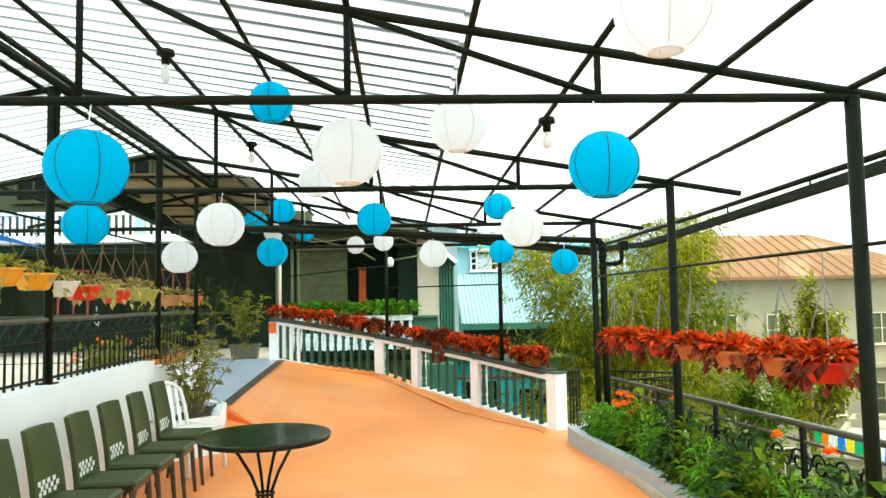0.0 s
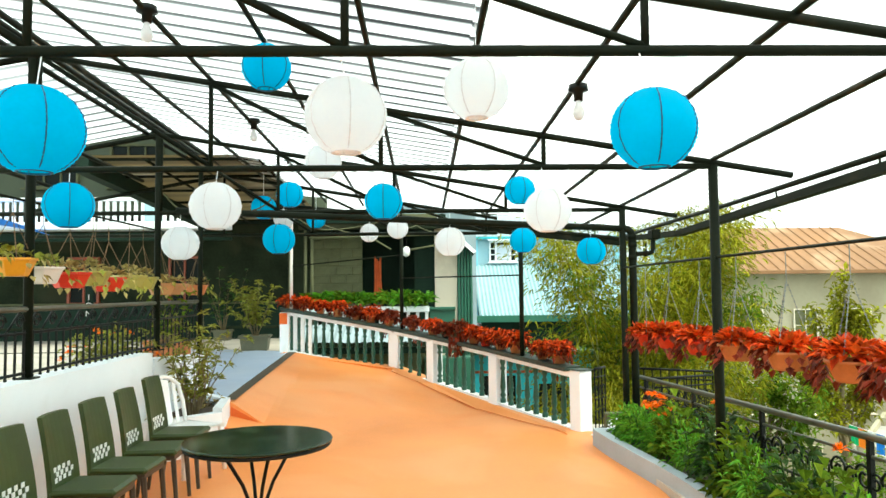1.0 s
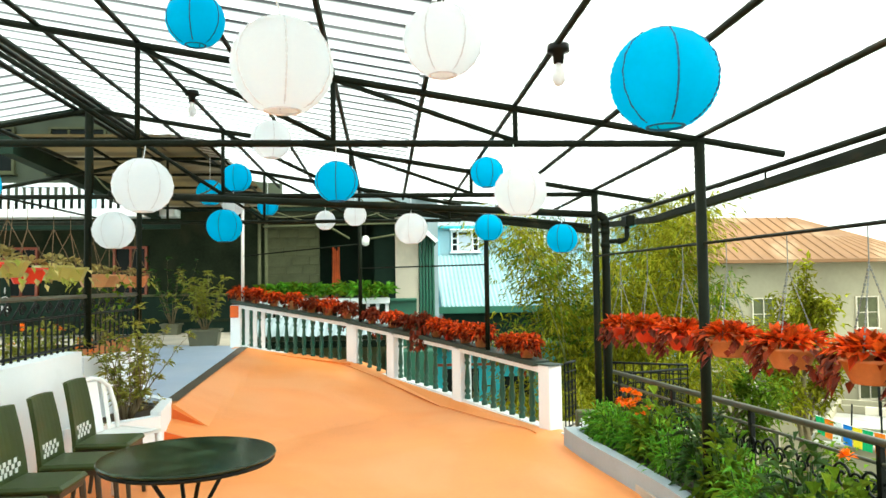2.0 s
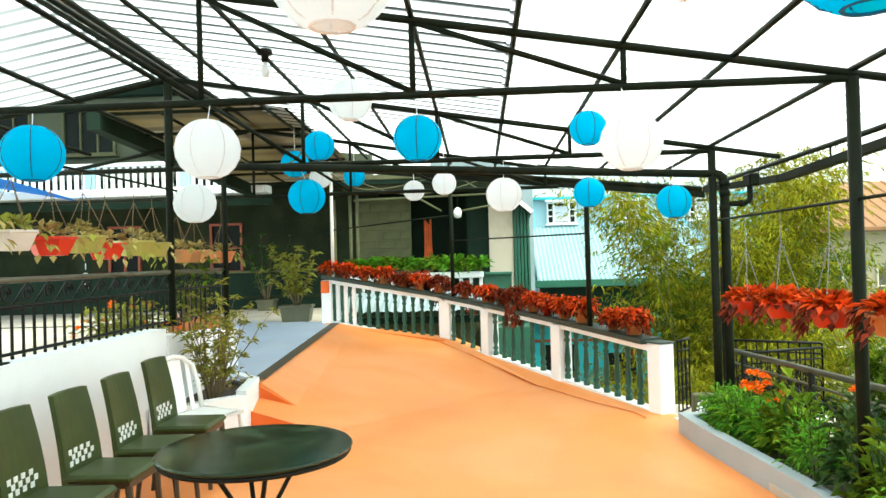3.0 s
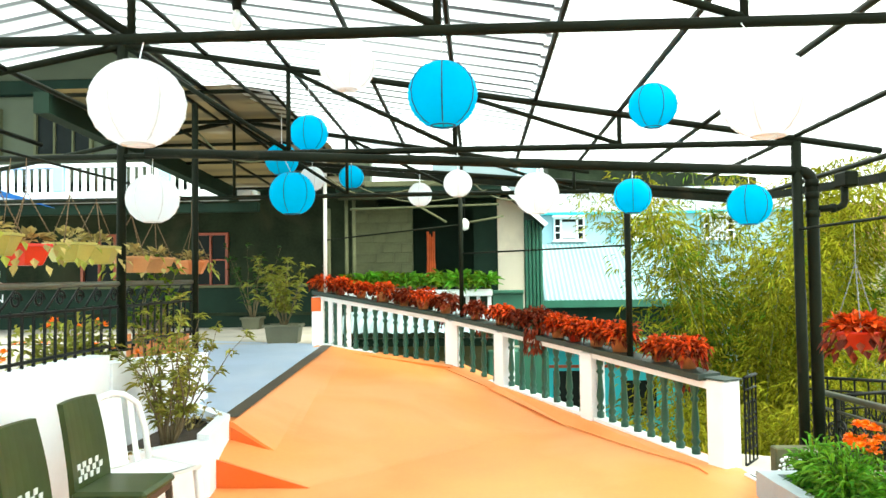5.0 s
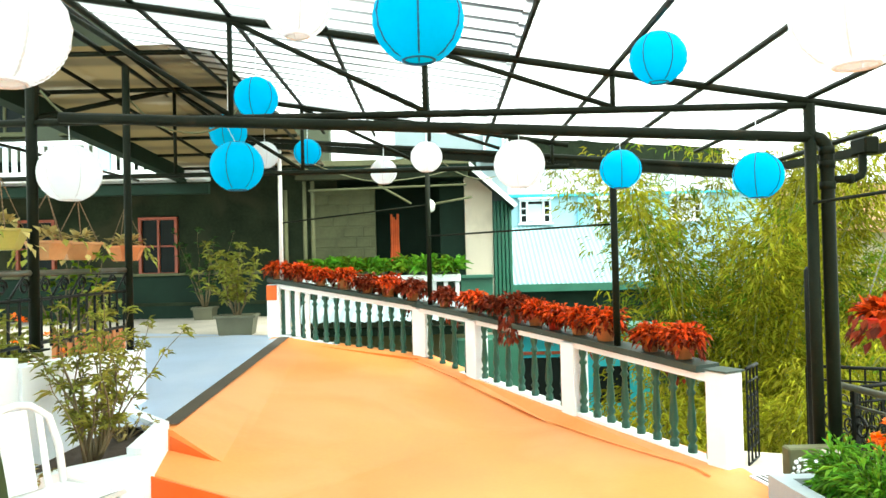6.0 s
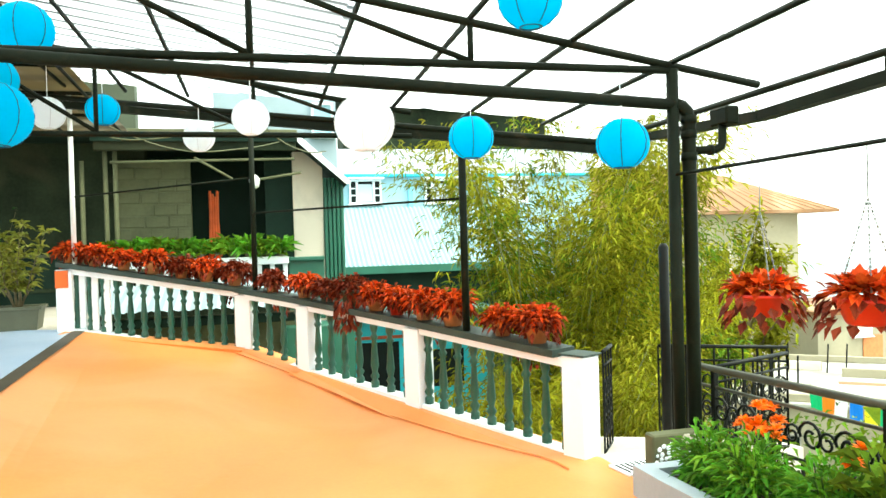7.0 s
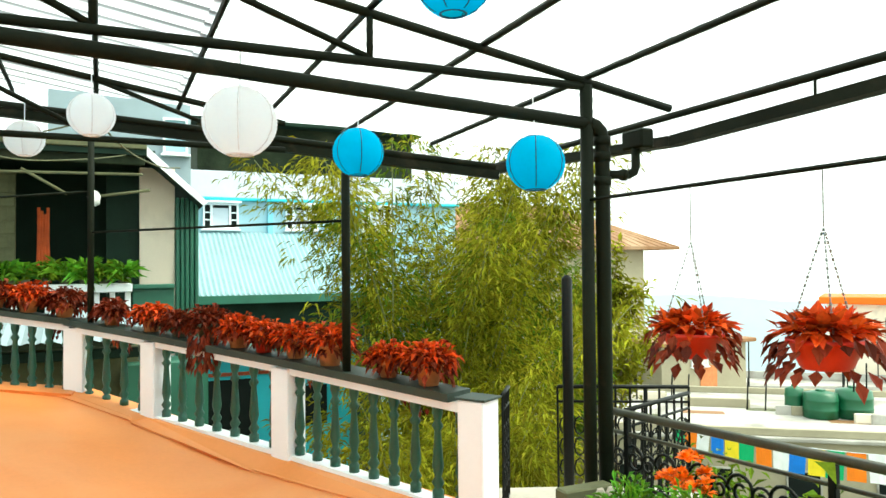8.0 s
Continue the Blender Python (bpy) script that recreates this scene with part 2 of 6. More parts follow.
        a, b = mid + s * width / 2 + nrm * width * 0.18, mid - s * width / 2 + nrm * width * 0.18
        k = len(self.v)
        self.v.extend((tuple(p), tuple(a), tuple(tip), tuple(b), tuple(mid - Vector((0, 0, 1)) * droop * length * 0.3)))
        self.f.extend(((k, k + 4, k + 1), (k + 1, k + 4, k + 2), (k, k + 3, k + 4), (k + 3, k + 2, k + 4)))
        return self


def mesh_of(name, sh, material, smooth=False):
    me = bpy.data.meshes.new(name)
    me.from_pydata(sh.v, [], sh.f)
    me.materials.append(material)
    if smooth:
        me.polygons.foreach_set("use_smooth", [True] * len(me.polygons))
    me.update()
    return me


def part(name, sh, material, parent, label="", smooth=False):
    ob = new(name, mesh_of(name, sh, material, smooth))
    ob.parent = parent
    if label:
        tagged(ob, label=label)
    return ob


def thing(name, m, label, category, group="", kind=""):
    ob = new(name)
    ob.empty_display_size = 0.1
    ob.matrix_basis = m
    return tagged(ob, label, category, group, kind)


def solid(name, sh, material, label, category, kind="structure", smooth=False, group=""):
    return tagged(new(name, mesh_of(name, sh, material, smooth)), label, category, group, kind)


rng = random.Random(7)


def rdir(zmin=-0.3, zmax=1.0):
    a, z = rng.uniform(0, 2 * math.pi), rng.uniform(zmin, zmax)
    r = math.sqrt(max(0.0, 1 - z * z))
    return Vector((r * math.cos(a), r * math.sin(a), z))


def foliage(count, rx, ry, rz, length, width, c=(0, 0, 0), zmin=-0.3, droop=0.35, fill=0.55):
    """A loose mass of leaves in an uneven ellipsoid."""
    sh = Shape()
    for i in range(count):
        d = rdir(zmin, 1)
        lump = 0.8 + 0.45 * noise.noise(d * 2.3 + Vector(c) * 3.1)
        k = lump * (fill + (1 - fill) * rng.random())
        p = Vector((c[0] + d.x * rx * k, c[1] + d.y * ry * k, c[2] + d.z * rz * k))
        g = (d + 0.7 * rdir(-1, 1)).normalized()
        s = rng.uniform(0.6, 1.25)
        sh.leaf(p, g, length * s, width * s, droop)
    return sh


# ---- floors ----
def smooth01(u):
    u = min(1.0, max(0.0, u))
    return u * u * (3 - 2 * u)


RAIL = [(1.955, 9.235, -0.03), (1.14, 10.74, 0.09), (0.30, 12.14, 0.20), (-0.33, 12.95, 0.29), (-2.22, 13.35, 0.62)]


def floor_z(x, y):
    """The orange floor: level near, then a warped ramp that climbs to the blue terrace."""
    if y <= 8.6:
        return 0.0
    low = 0.20 + 0.415 * (y - 8.6) / 4.8
    reach = 0.75 + (y - 8.6) * 0.95
    w = min(1.0, max(0.0, 1 - (x + 2.05) / reach))
    z = low * w ** 1.4 + 0.10 * smooth01((y - 10.5) / 2.5) * (1 - w)
    if y > 9.12:
        high = 0.40 + 0.215 * (y - 9.2) / 4.2
        z += (high - low) * min(1.0, max(0.0, 1 - (x + 2.05) / 0.35))
    return z


def rail_x(y):
    """The floor's edge under the balustrade."""
    pts = [(2.02, 9.2)] + [(p[0], p[1]) for p in RAIL[1:]]
    for (x0, y0), (x1, y1) in zip(pts, pts[1:]):
        if y <= y1:
            return x0 + (x1 - x0) * (y - y0) / (y1 - y0)
    return pts[-1][0]


fl = Shape()
ys = [-3, -1, 1, 3, 5, 6, 7, 8, 8.599] + [8.6 + 0.1 * i for i in range(6)] + [9.119] + [9.121 + 0.1 * i for i in range(43)]
NX = 48
for y in ys:
    x1 = 2.05 if y < 9.2 else rail_x(y)
    x0 = -2.75 if y < 8.6 else -2.12
    for i in range(NX + 1):
        x = x0 + (x1 - x0) * i / NX
        fl.v.append((x, y, floor_z(x, y)))
for j in range(len(ys) - 1):
    for i in range(NX):
        a = j * (NX + 1) + i
        fl.f.append((a, a + 1, a + NX + 2, a + NX + 1))
solid("floor", fl, ORANGE, "glossy orange painted concrete terrace floor, ramping up", "floor")

ter = Shape()
ter.add([(-2.13, 9.2, 0.40), (-2.13, 13.4, 0.615), (-4.3, 14.2, 0.618), (-4.3, 9.6, 0.42), (-2.7, 9.2, 0.40)], [(0, 1, 2, 3, 4)])
solid("floor_blue_terrace", ter, BLUE_FLOOR, "blue-grey painted upper terrace floor", "floor")
ter2 = Shape()
ter2.add([(-2.13, 13.4, 0.611), (-2.13, 14.2, 0.615), (-2.6, 17.4, 0.60), (-12, 17.4, 0.60), (-12, 14.0, 0.60), (-6.5, 14.0, 0.60)], [(0, 1, 2, 3, 4, 5)])
solid("floor_concrete_terrace", ter2, CONCRETE, "pale bare concrete floor before the house", "floor")
st = Shape()
for j in range(20):
    y0, y1 = 9.22 + j * 0.205, 9.22 + (j + 1) * 0.205
    zs = [max(floor_z(-2.1, y), 0.40 + 0.215 * (y - 9.2) / 4.2) + 0.006 for y in (y0, y1)]
    st.add([(-2.17, y0, zs[0]), (-2.03, y0, zs[0]), (-2.03, y1, zs[1]), (-2.17, y1, zs[1])], [(0, 1, 2, 3)])
solid("trim_floor_border", st, DARK_STRIP, "dark brown painted strip between the floors", "floor border")

# orange coaming that carries the balustrade
co_ = Shape()
for (x0, y0, z0), (x1, y1, z1) in zip(RAIL, RAIL[1:]):
    n = Vector((y0 - y1, x1 - x0, 0)).normalized()
    if n.x > 0:
        n = -n
    a, b = Vector((x0, y0, 0)), Vector((x1, y1, 0))
    fz0, fz1 = floor_z(x0 - 0.25, y0), floor_z(x1 - 0.25, y1)
    vs = []
    for p, z, fz in ((a, z0, fz0), (b, z1, fz1)):
        vs += [(p + n * 0.24).to_tuple()[:2] + (fz - 0.01,), (p + n * 0.10).to_tuple()[:2] + (max(z, fz) - 0.004,), (p - n * 0.12).to_tuple()[:2] + (max(z, fz) - 0.004,), (p - n * 0.12).to_tuple()[:2] + (-0.4,)]
    co_.add(vs, [(0, 1, 5, 4), (1, 2, 6, 5), (2, 3, 7, 6), (3, 0, 4, 7), (0, 3, 2, 1), (4, 5, 6, 7)])
solid("trim_coaming", co_, ORANGE, "orange painted sloping kerb under the balustrade", "kerb")
# riser faces take a deeper orange than the floor
rs_ = Shape().add([(-2.0, 8.592, 0.0), (-1.28, 8.592, 0.0), (-2.0, 8.592, 0.215), (-2.0, 8.61, 0.0), (-1.28, 8.61, 0.0), (-2.0, 8.61, 0.215)], [(0, 1, 2), (3, 5, 4), (0, 3, 4, 1), (1, 4, 5, 2), (2, 5, 3, 0)])
solid("trim_ramp_riser", rs_, ORANGE_D, "deep orange riser at the ramp foot", "riser")
zr_ = floor_z(-2.02, 9.11)
rs2 = Shape().add([(-2.05, 9.112, zr_ - 0.02), (-1.70, 9.112, floor_z(-1.70, 9.11) - 0.01), (-2.05, 9.112, zr_ + 0.11), (-2.05, 9.13, zr_ - 0.02), (-1.70, 9.13, floor_z(-1.70, 9.11) - 0.01), (-2.05, 9.13, zr_ + 0.11)], [(0, 1, 2), (3, 5, 4), (0, 3, 4, 1), (1, 4, 5, 2), (2, 5, 3, 0)])
solid("trim_ramp_riser_upper", rs2, ORANGE_D, "deep orange upper riser on the ramp", "riser")
cable = Shape()
cp = []
for i in range(25):
    u = i / 24
    y = 8.95 + u * 4.0
    x = (rail_x(y) if y > 9.2 else 2.02) - 0.34 - 0.05 * math.sin(u * 9) + (0.2 * u if u > 0.75 else 0.05)
    cp.append((x, y, floor_z(x, y) + 0.012))
cable.tube(cp, 0.008, 6)
solid("cable", cable, ORANGE, "orange-painted cable lying along the floor edge", "cable", kind="thing", smooth=True)


# ---- balustrade ----
def balustrade():
    top = thing("balustrade", pose(0, 0, 0), "white balustrade with dark green turned balusters and a dark green ledge", "balustrade")
    H = 0.74
    prof = [(0.038, 0), (0.038, 0.05), (0.022, 0.065), (0.042, 0.10), (0.022, 0.135), (0.038, 0.20), (0.030, 0.30), (0.021, 0.42), (0.039, 0.45), (0.021, 0.48), (0.036, 0.53), (0.036, 0.58)]
    bal = Shape().lathe([(0.001, 0)] + prof, 10)
    bal_me = mesh_of("baluster", bal, BALUSTER, True)
    counts = (9, 7, 4, 13)
    for i, (p, q) in enumerate(zip(RAIL, RAIL[1:])):
        a, b = Vector(p), Vector(q)
        d = b - a
        L = math.hypot(d.x, d.y)
        rz = math.atan2(d.y, d.x)
        dz = d.z
        def seg(w, z0, z1, off0, off1):
            sh = Shape()
            n = Vector((-math.sin(rz), math.cos(rz), 0)) * w / 2
            u = Vector((math.cos(rz), math.sin(rz), 0))
            A, B = a + u * off0, b - u * off1
            A.z, B.z = a.z + dz * off0 / L, b.z - dz * off1 / L
            vs = []
            for P in (A, B):
                for s, z in ((-1, z0), (1, z0), (1, z1), (-1, z1)):
                    vs.append(P + n * s + Vector((0, 0, z)))
            sh.add(vs, [(0, 1, 2, 3), (7, 6, 5, 4), (0, 4, 5, 1), (1, 5, 6, 2), (2, 6, 7, 3), (3, 7, 4, 0)])
            return sh
        part("bottom_rail", seg(0.13, 0.0, 0.035, 0.06, 0.06), WHITE, top, "white painted bottom rail")
        part("top_rail", seg(0.14, H - 0.115, H - 0.055, 0.06, 0.06), WHITE, top, "white painted top rail")
        part("ledge", seg(0.25, H - 0.053, H, -0.06 if i else 0.14, -0.06), GREEN_CAP, top, "dark green ledge board")
        for k in range(counts[i]):
            u = (k + 0.7) / (counts[i] + 0.4)
            o = new("baluster", bal_me)
            o.parent = top
            pt = a + d * u
            o.matrix_basis = Matrix.Translation((pt.x, pt.y, pt.z + 0.035)) @ Matrix.Diagonal((1.0, 1.0, (H - 0.15) / 0.58, 1))
    for i, p in enumerate(RAIL):
        w = 0.185 if i < 4 else 0.17
        rz = math.atan2(RAIL[min(i + 1, 4)][1] - RAIL[max(i - 1, 0)][1], RAIL[min(i + 1, 4)][0] - RAIL[max(i - 1, 0)][0])
        sh = Shape().bevel_box((0, 0, 0), (w, w, H - 0.004 if i == 0 else H - 0.056), 0.008, Matrix.Translation((p[0], p[1], p[2] - 0.02 + H / 2 - (0 if i == 0 else 0.027))) @ Matrix.Rotation(rz, 4, 'Z'))
        part("post", sh, WHITE, top, "white painted masonry post")
    part("cap", Shape().bevel_box((0, 0, 0), (0.22, 0.21, 0.014), 0.003, Matrix.Translation((RAIL[0][0], RAIL[0][1], RAIL[0][2] + 0.725)) @ Matrix.Rotation(-1.04, 4, 'Z')), GREEN_CAP, top, "dark green post cap")
    p = RAIL[4]
    red = Shape().bevel_box((p[0] - 0.03, p[1] - 0.095, p[2] + 0.56), (0.13, 0.02, 0.19), 0.004)
    part("red_box", red, ORANGE_D, top, "small red painted box on the post")
    for k in range(3):
        o = part("white_baluster", Shape().bevel_box((p[0] + 0.16 + k * 0.13, p[1] - 0.02 - k * 0.03, p[2] + 0.33 - k * 0.025), (0.065, 0.06, 0.62), 0.006), WHITE, top, "white painted flat baluster")
    return top


balustrade()

# ---- parapet, planters ----
par = Shape()
par.prism([(-2.62, -3), (-2.62, 8.25), (-2.82, 8.3), (-2.82, -3)], -0.5, 1.03)
pa, pb = [(-2.60, 8.253), (-2.56, 9.98), (-2.80, 10.0), (-2.80, 8.303)], (0.97, 0.87, 0.87, 0.97)
par.add([(x, y, -0.5) for x, y in pa] + [(x, y, z) for (x, y), z in zip(pa, pb)], [(0, 1, 2, 3)[::-1], (4, 5, 6, 7), (0, 1, 5, 4), (1, 2, 6, 5), (2, 3, 7, 6), (3, 0, 4, 7)])
solid("wall_parapet", par, WHITE, "low white plastered parapet wall along the terrace", "parapet")
plan = Shape()
out = [(-2.60, 7.84), (-2.40, 7.92), (-1.95, 8.38), (-2.07, 9.16), (-2.55, 9.7)]
inn = [(-2.60, 7.94), (-2.45, 8.01), (-2.06, 8.42), (-2.16, 9.12), (-2.57, 9.58)]
for i in range(len(out) - 1):
    a, b, c, d = out[i], out[i + 1], inn[i + 1], inn[i]
    plan.prism([a, b, c, d], -0.02, 0.40 if i < 2 else 0.44)
solid("wall_corner_planter", plan, WHITE, "white plastered planter kerb in the corner", "planter", kind="structure")
so = Shape().prism(inn, 0.1, 0.35)
solid("soil_corner_planter", so, SOIL, "dry soil in the corner planter", "soil", kind="stuff")


def kerb_x(y):
    return 1.90 + 0.20 * smooth01((8.4 - y) / 2.4) + 0.25 * smooth01((5.5 - y) / 3)


kb, bed = Shape(), Shape()
for i in range(40):
    y0, y1 = 8.42 - i * 0.28, 8.42 - (i + 1) * 0.28
    a, b = kerb_x(y0), kerb_x(y1)
    kb.add([(a, y0, -0.05), (a, y0, 0.175), (a + 0.10, y0, 0.175), (a + 0.10, y0, -0.05), (b, y1, -0.05), (b, y1, 0.175), (b + 0.10, y1, 0.175), (b + 0.10, y1, -0.05)],
           [(0, 1, 5, 4), (1, 2, 6, 5), (2, 3, 7, 6)] + ([(3, 2, 1, 0)] if i == 0 else []))
    bed.add([(a + 0.1, y0, 0.12), (2.62, y0, 0.12), (2.62, y1, 0.12), (b + 0.1, y1, 0.12)], [(0, 3, 2, 1)])
kb.box((2.28, 8.37, 0.06), (0.64, 0.10, 0.226))
solid("kerb_planter", kb, GREY_KERB, "grey-blue painted kerb of the flower bed", "kerb")
solid("soil_flower_bed", bed, SOIL, "dark soil of the flower bed", "soil", kind="stuff")
slab = Shape().prism([(2.0, 8.38), (2.62, 8.38), (2.62, -3), (2.35, -3)], -0.4, 0.06)
slab.prism([(2.04, 8.38), (2.62, 8.38), (2.62, 9.3), (2.04, 9.2)], -0.4, -0.005)
slab.prism([(-2.75, -3), (2.05, -3), (2.05, 9.1), (-2.75, 9.1)], -0.45, -0.03)
slab.prism([(-2.75, 9.1), (2.02, 9.1)] + [(p[0], p[1]) for p in RAIL[1:]] + [(-2.2, 17), (-2.75, 17)], -0.45, -0.03)
solid("floor_slab", slab, CONCRETE, "grey concrete terrace slab edge", "slab")


# ---- steel roof frame ----
def top_z(x):
    return 2.62 + 0.165 * (2.31 - x)


def far_y(x):
    return 10.45 + 0.49 * (2.78 - x)


def drop(y):
    return -0.02 * (y - 3.57)


def truss(y, x_end=2.31):
    t = thing("roof_truss", pose(0, y, drop(y)), "dark painted tubular steel roof truss", "truss", "roof trusses")
    part("bottom_chord", Shape().tube([(-5.4, 0, 2.593), (x_end, 0, 2.593)], 0.024, 8), STEEL, t, smooth=True)
    x_top = 2.91 if x_end > 2 else x_end
    part("top_chord", Shape().tube([(-2.67, 0, top_z(-2.67)), (x_top, 0, top_z(x_top))], 0.025, 8), STEEL, t, smooth=True)
    part("left_top_chord", Shape().tube([(-2.67, 0, top_z(-2.67)), (-5.4, 0, top_z(-2.67) - 0.5)], 0.027, 8), STEEL, t, smooth=True)
    xs = [x for x in (-2.67, -1.42, -0.17, 1.04) if x < x_end]
    for x in xs:
        part("vertical", Shape().tube([(x, 0, 2.60), (x, 0, top_z(x))], 0.018, 8), STEEL, t, smooth=True)
    for a, b in zip(xs, xs[1:]):
        part("diagonal", Shape().tube([(a, 0.0, top_z(a) - 0.01), (b, 0.0, 2.61)], 0.018, 8), STEEL, t, smooth=True)
    return t


for y in (-1.4, 1.07, 3.57, 6.07, 8.58):
    truss(y)
truss(11.08, 1.2)
for i, x in enumerate((2.31, 1.66, 1.04, 0.43, -0.17, -0.8, -1.42, -2.05)):
    pu = Shape()
    ye = far_y(x)
    pu.tube([(x, -2, top_z(x) + 0.022 + drop(-2)), (x, ye, top_z(x) + 0.022 + drop(ye))], 0.018, 6)
    solid("roof_purlin", pu, STEEL, "dark painted steel roof purlin tube", "purlin", smooth=True, group="roof purlins")
for x, dz in ((-2.56, 0.03), (-2.68, 0.05), (-2.82, 0.01), (-3.6, -0.12), (-4.5, -0.29)):
    pu = Shape().tube([(x, -2, top_z(-2.67) + dz + drop(-2)), (x, 13.0 if x > -3 else 10.5, top_z(-2.67) + dz + drop(13))], 0.024, 6)
    solid("roof_purlin", pu, STEEL, "dark painted steel ridge tube", "purlin", smooth=True, group="roof purlins")


def roof_sheet(name, xa, za, xb, zb, y0, y1, label, material, edge=None, amp=0.016, pitch=0.2, step=0.02):
    sh = Shape()
    ny = int((y1 - y0) / step)
    nx = 6
    for j in range(ny + 1):
        y = y0 + (y1 - y0) * j / ny
        xe = min(xb, edge(y)) if edge else xb
        for i in range(nx + 1):
            x = xa + (xe - xa) * i / nx
            z = za + (zb - za) * (x - xa) / (xb - xa) + drop(y) + amp * max(0.0, math.cos(2 * math.pi * y / pitch)) ** 2
            sh.v.append((x, y, z))
    for j in range(ny):
        for i in range(nx):
            a = j * (nx + 1) + i
            sh.f.append((a, a + 1, a + nx + 2, a + nx + 1))
    return solid(name, sh, material, label, "roof", smooth=True)


def far_x(y):
    return 2.92 - (y - 10.45) / 0.49 if y > 10.45 else 9.0


roof_sheet("roof_main", 0.40, top_z(0.40) + 0.085, 2.98, top_z(2.98) + 0.085, -2.4, 11.6, "white translucent corrugated roof sheets, rib lines paled for glare", SHEET, far_x)
roof_sheet("roof_upper", -2.62, top_z(-2.62) + 0.095, 0.46, top_z(0.46) + 0.095, -2.4, 13.05, "white translucent corrugated roof sheets with dark rib lines", SHEET_LINED, far_x)
roof_sheet("roof_side", -4.7, top_z(-2.67) - 0.289, -2.70, top_z(-2.67) + 0.085, -2.4, 8.7, "white translucent corrugated roof sheets sloping to the wall side", SHEET_LINED)

eb = Shape()
zf = lambda x: top_z(x) + drop(far_y(x)) - 0.10
eb.tube([(2.78, far_y(2.78), zf(2.78) + 0.0), (-2.67, far_y(-2.67), zf(-2.67) + 0.0)], 0.028, 8)
solid("roof_edge_tube", eb, STEEL, "dark steel edge tube under the roof end", "roof edge", smooth=True)
ef = Shape()
ef.add([(2.80, far_y(2.78) - 0.02, zf(2.78) - 0.10), (2.80, far_y(2.78) - 0.02, zf(2.78) - 0.03), (-2.67, far_y(-2.67), zf(-2.67) - 0.03), (-2.67, far_y(-2.67), zf(-2.67) - 0.10),
        (2.83, far_y(2.78) + 0.05, zf(2.78) - 0.10), (2.83, far_y(2.78) + 0.05, zf(2.78) - 0.03), (-2.6, far_y(-2.67) + 0.12, zf(-2.67) - 0.03), (-2.6, far_y(-2.67) + 0.12, zf(-2.67) - 0.10)],
       [(0, 1, 2, 3), (7, 6, 5, 4), (0, 4, 5, 1), (2, 6, 7, 3), (0, 3, 7, 4), (1, 5, 6, 2)])
solid("gutter_far", ef, STEEL, "dark painted gutter along the roof end", "gutter")


def gutter():
    g = thing("roof_gutter", pose(2.92, 0, 2.30), "dark painted metal rain gutter with a drain box", "gutter")
    prof = [(-0.035, 0.02), (-0.035, -0.035), (0.035, -0.035), (0.035, 0.03), (0.042, 0.03), (0.042, -0.042), (-0.042, -0.042), (-0.042, 0.02)]
    n = len(prof)
    for ya, za, yb, zb in ((-2.4, 0.30, 8.55, -0.065), (8.56, -0.065, 10.75, 0.03)):
        tr = Shape()
        vs = [(x, ya, z + za) for x, z in prof] + [(x, yb, z + zb) for x, z in prof]
        tr.add(vs, [(i, (i + 1) % n, n + (i + 1) % n, n + i) for i in range(n)] + [tuple(range(n)), tuple(range(2 * n - 1, n - 1, -1))])
        part("trough", tr, STEEL, g)
    part("front_tube", Shape().tube([(-0.02, -2.4, 0.26), (-0.02, 7.0, 0.085), (-0.02, 10.75, 0.05)], 0.022, 8), STEEL, g, smooth=True)
    part("drain_box", Shape().bevel_box((-0.27, 8.56, -0.085), (0.095, 0.18, 0.11), 0.012), STEEL, g)
    part("outlet_pipe", Shape().tube([(-0.285, 8.56, -0.13), (-0.285, 8.56, -0.24), (-0.297, 8.56, -0.27), (-0.33, 8.57, -0.288), (-0.49, 8.58, -0.293)], 0.026, 10), STEEL, g, smooth=True)
    part("outlet_collar", Shape().tube([(-0.345, 8.575, -0.289), (-0.375, 8.577, -0.29)], 0.034, 10), STEEL, g, smooth=True)
    for k in range(8):
        y = -1.5 + k * 1.3
        part("bracket", Shape().tube([(-0.02, y, 0.22 - 0.021 * y), (-0.02, y, 0.19 - 0.033 * y)], 0.008, 6), STEEL, g)
    return g


gutter()
dp = thing("drain_pipe", pose(2.415, 8.58, 0), "dark painted rain downpipe beside the post", "drain pipe")
part("down_pipe", Shape().tube([(0, 0, -3), (0, 0, 2.20), (-0.012, 0, 2.245), (-0.045, 0, 2.275), (-0.09, 0, 2.285)], 0.042, 12), STEEL, dp, smooth=True)
part("cross_pipe", Shape().tube([(-0.09, 0, 2.285), (-2.5, -0.02, 2.40), (-4.9, -0.06, 2.51)], 0.036, 12), STEEL, dp, smooth=True)
for z in (1.945, 2.08, 2.17):
    part("collar", Shape().tube([(0, 0, z), (0, 0, z + 0.05)], 0.049, 12), STEEL, dp, smooth=True)

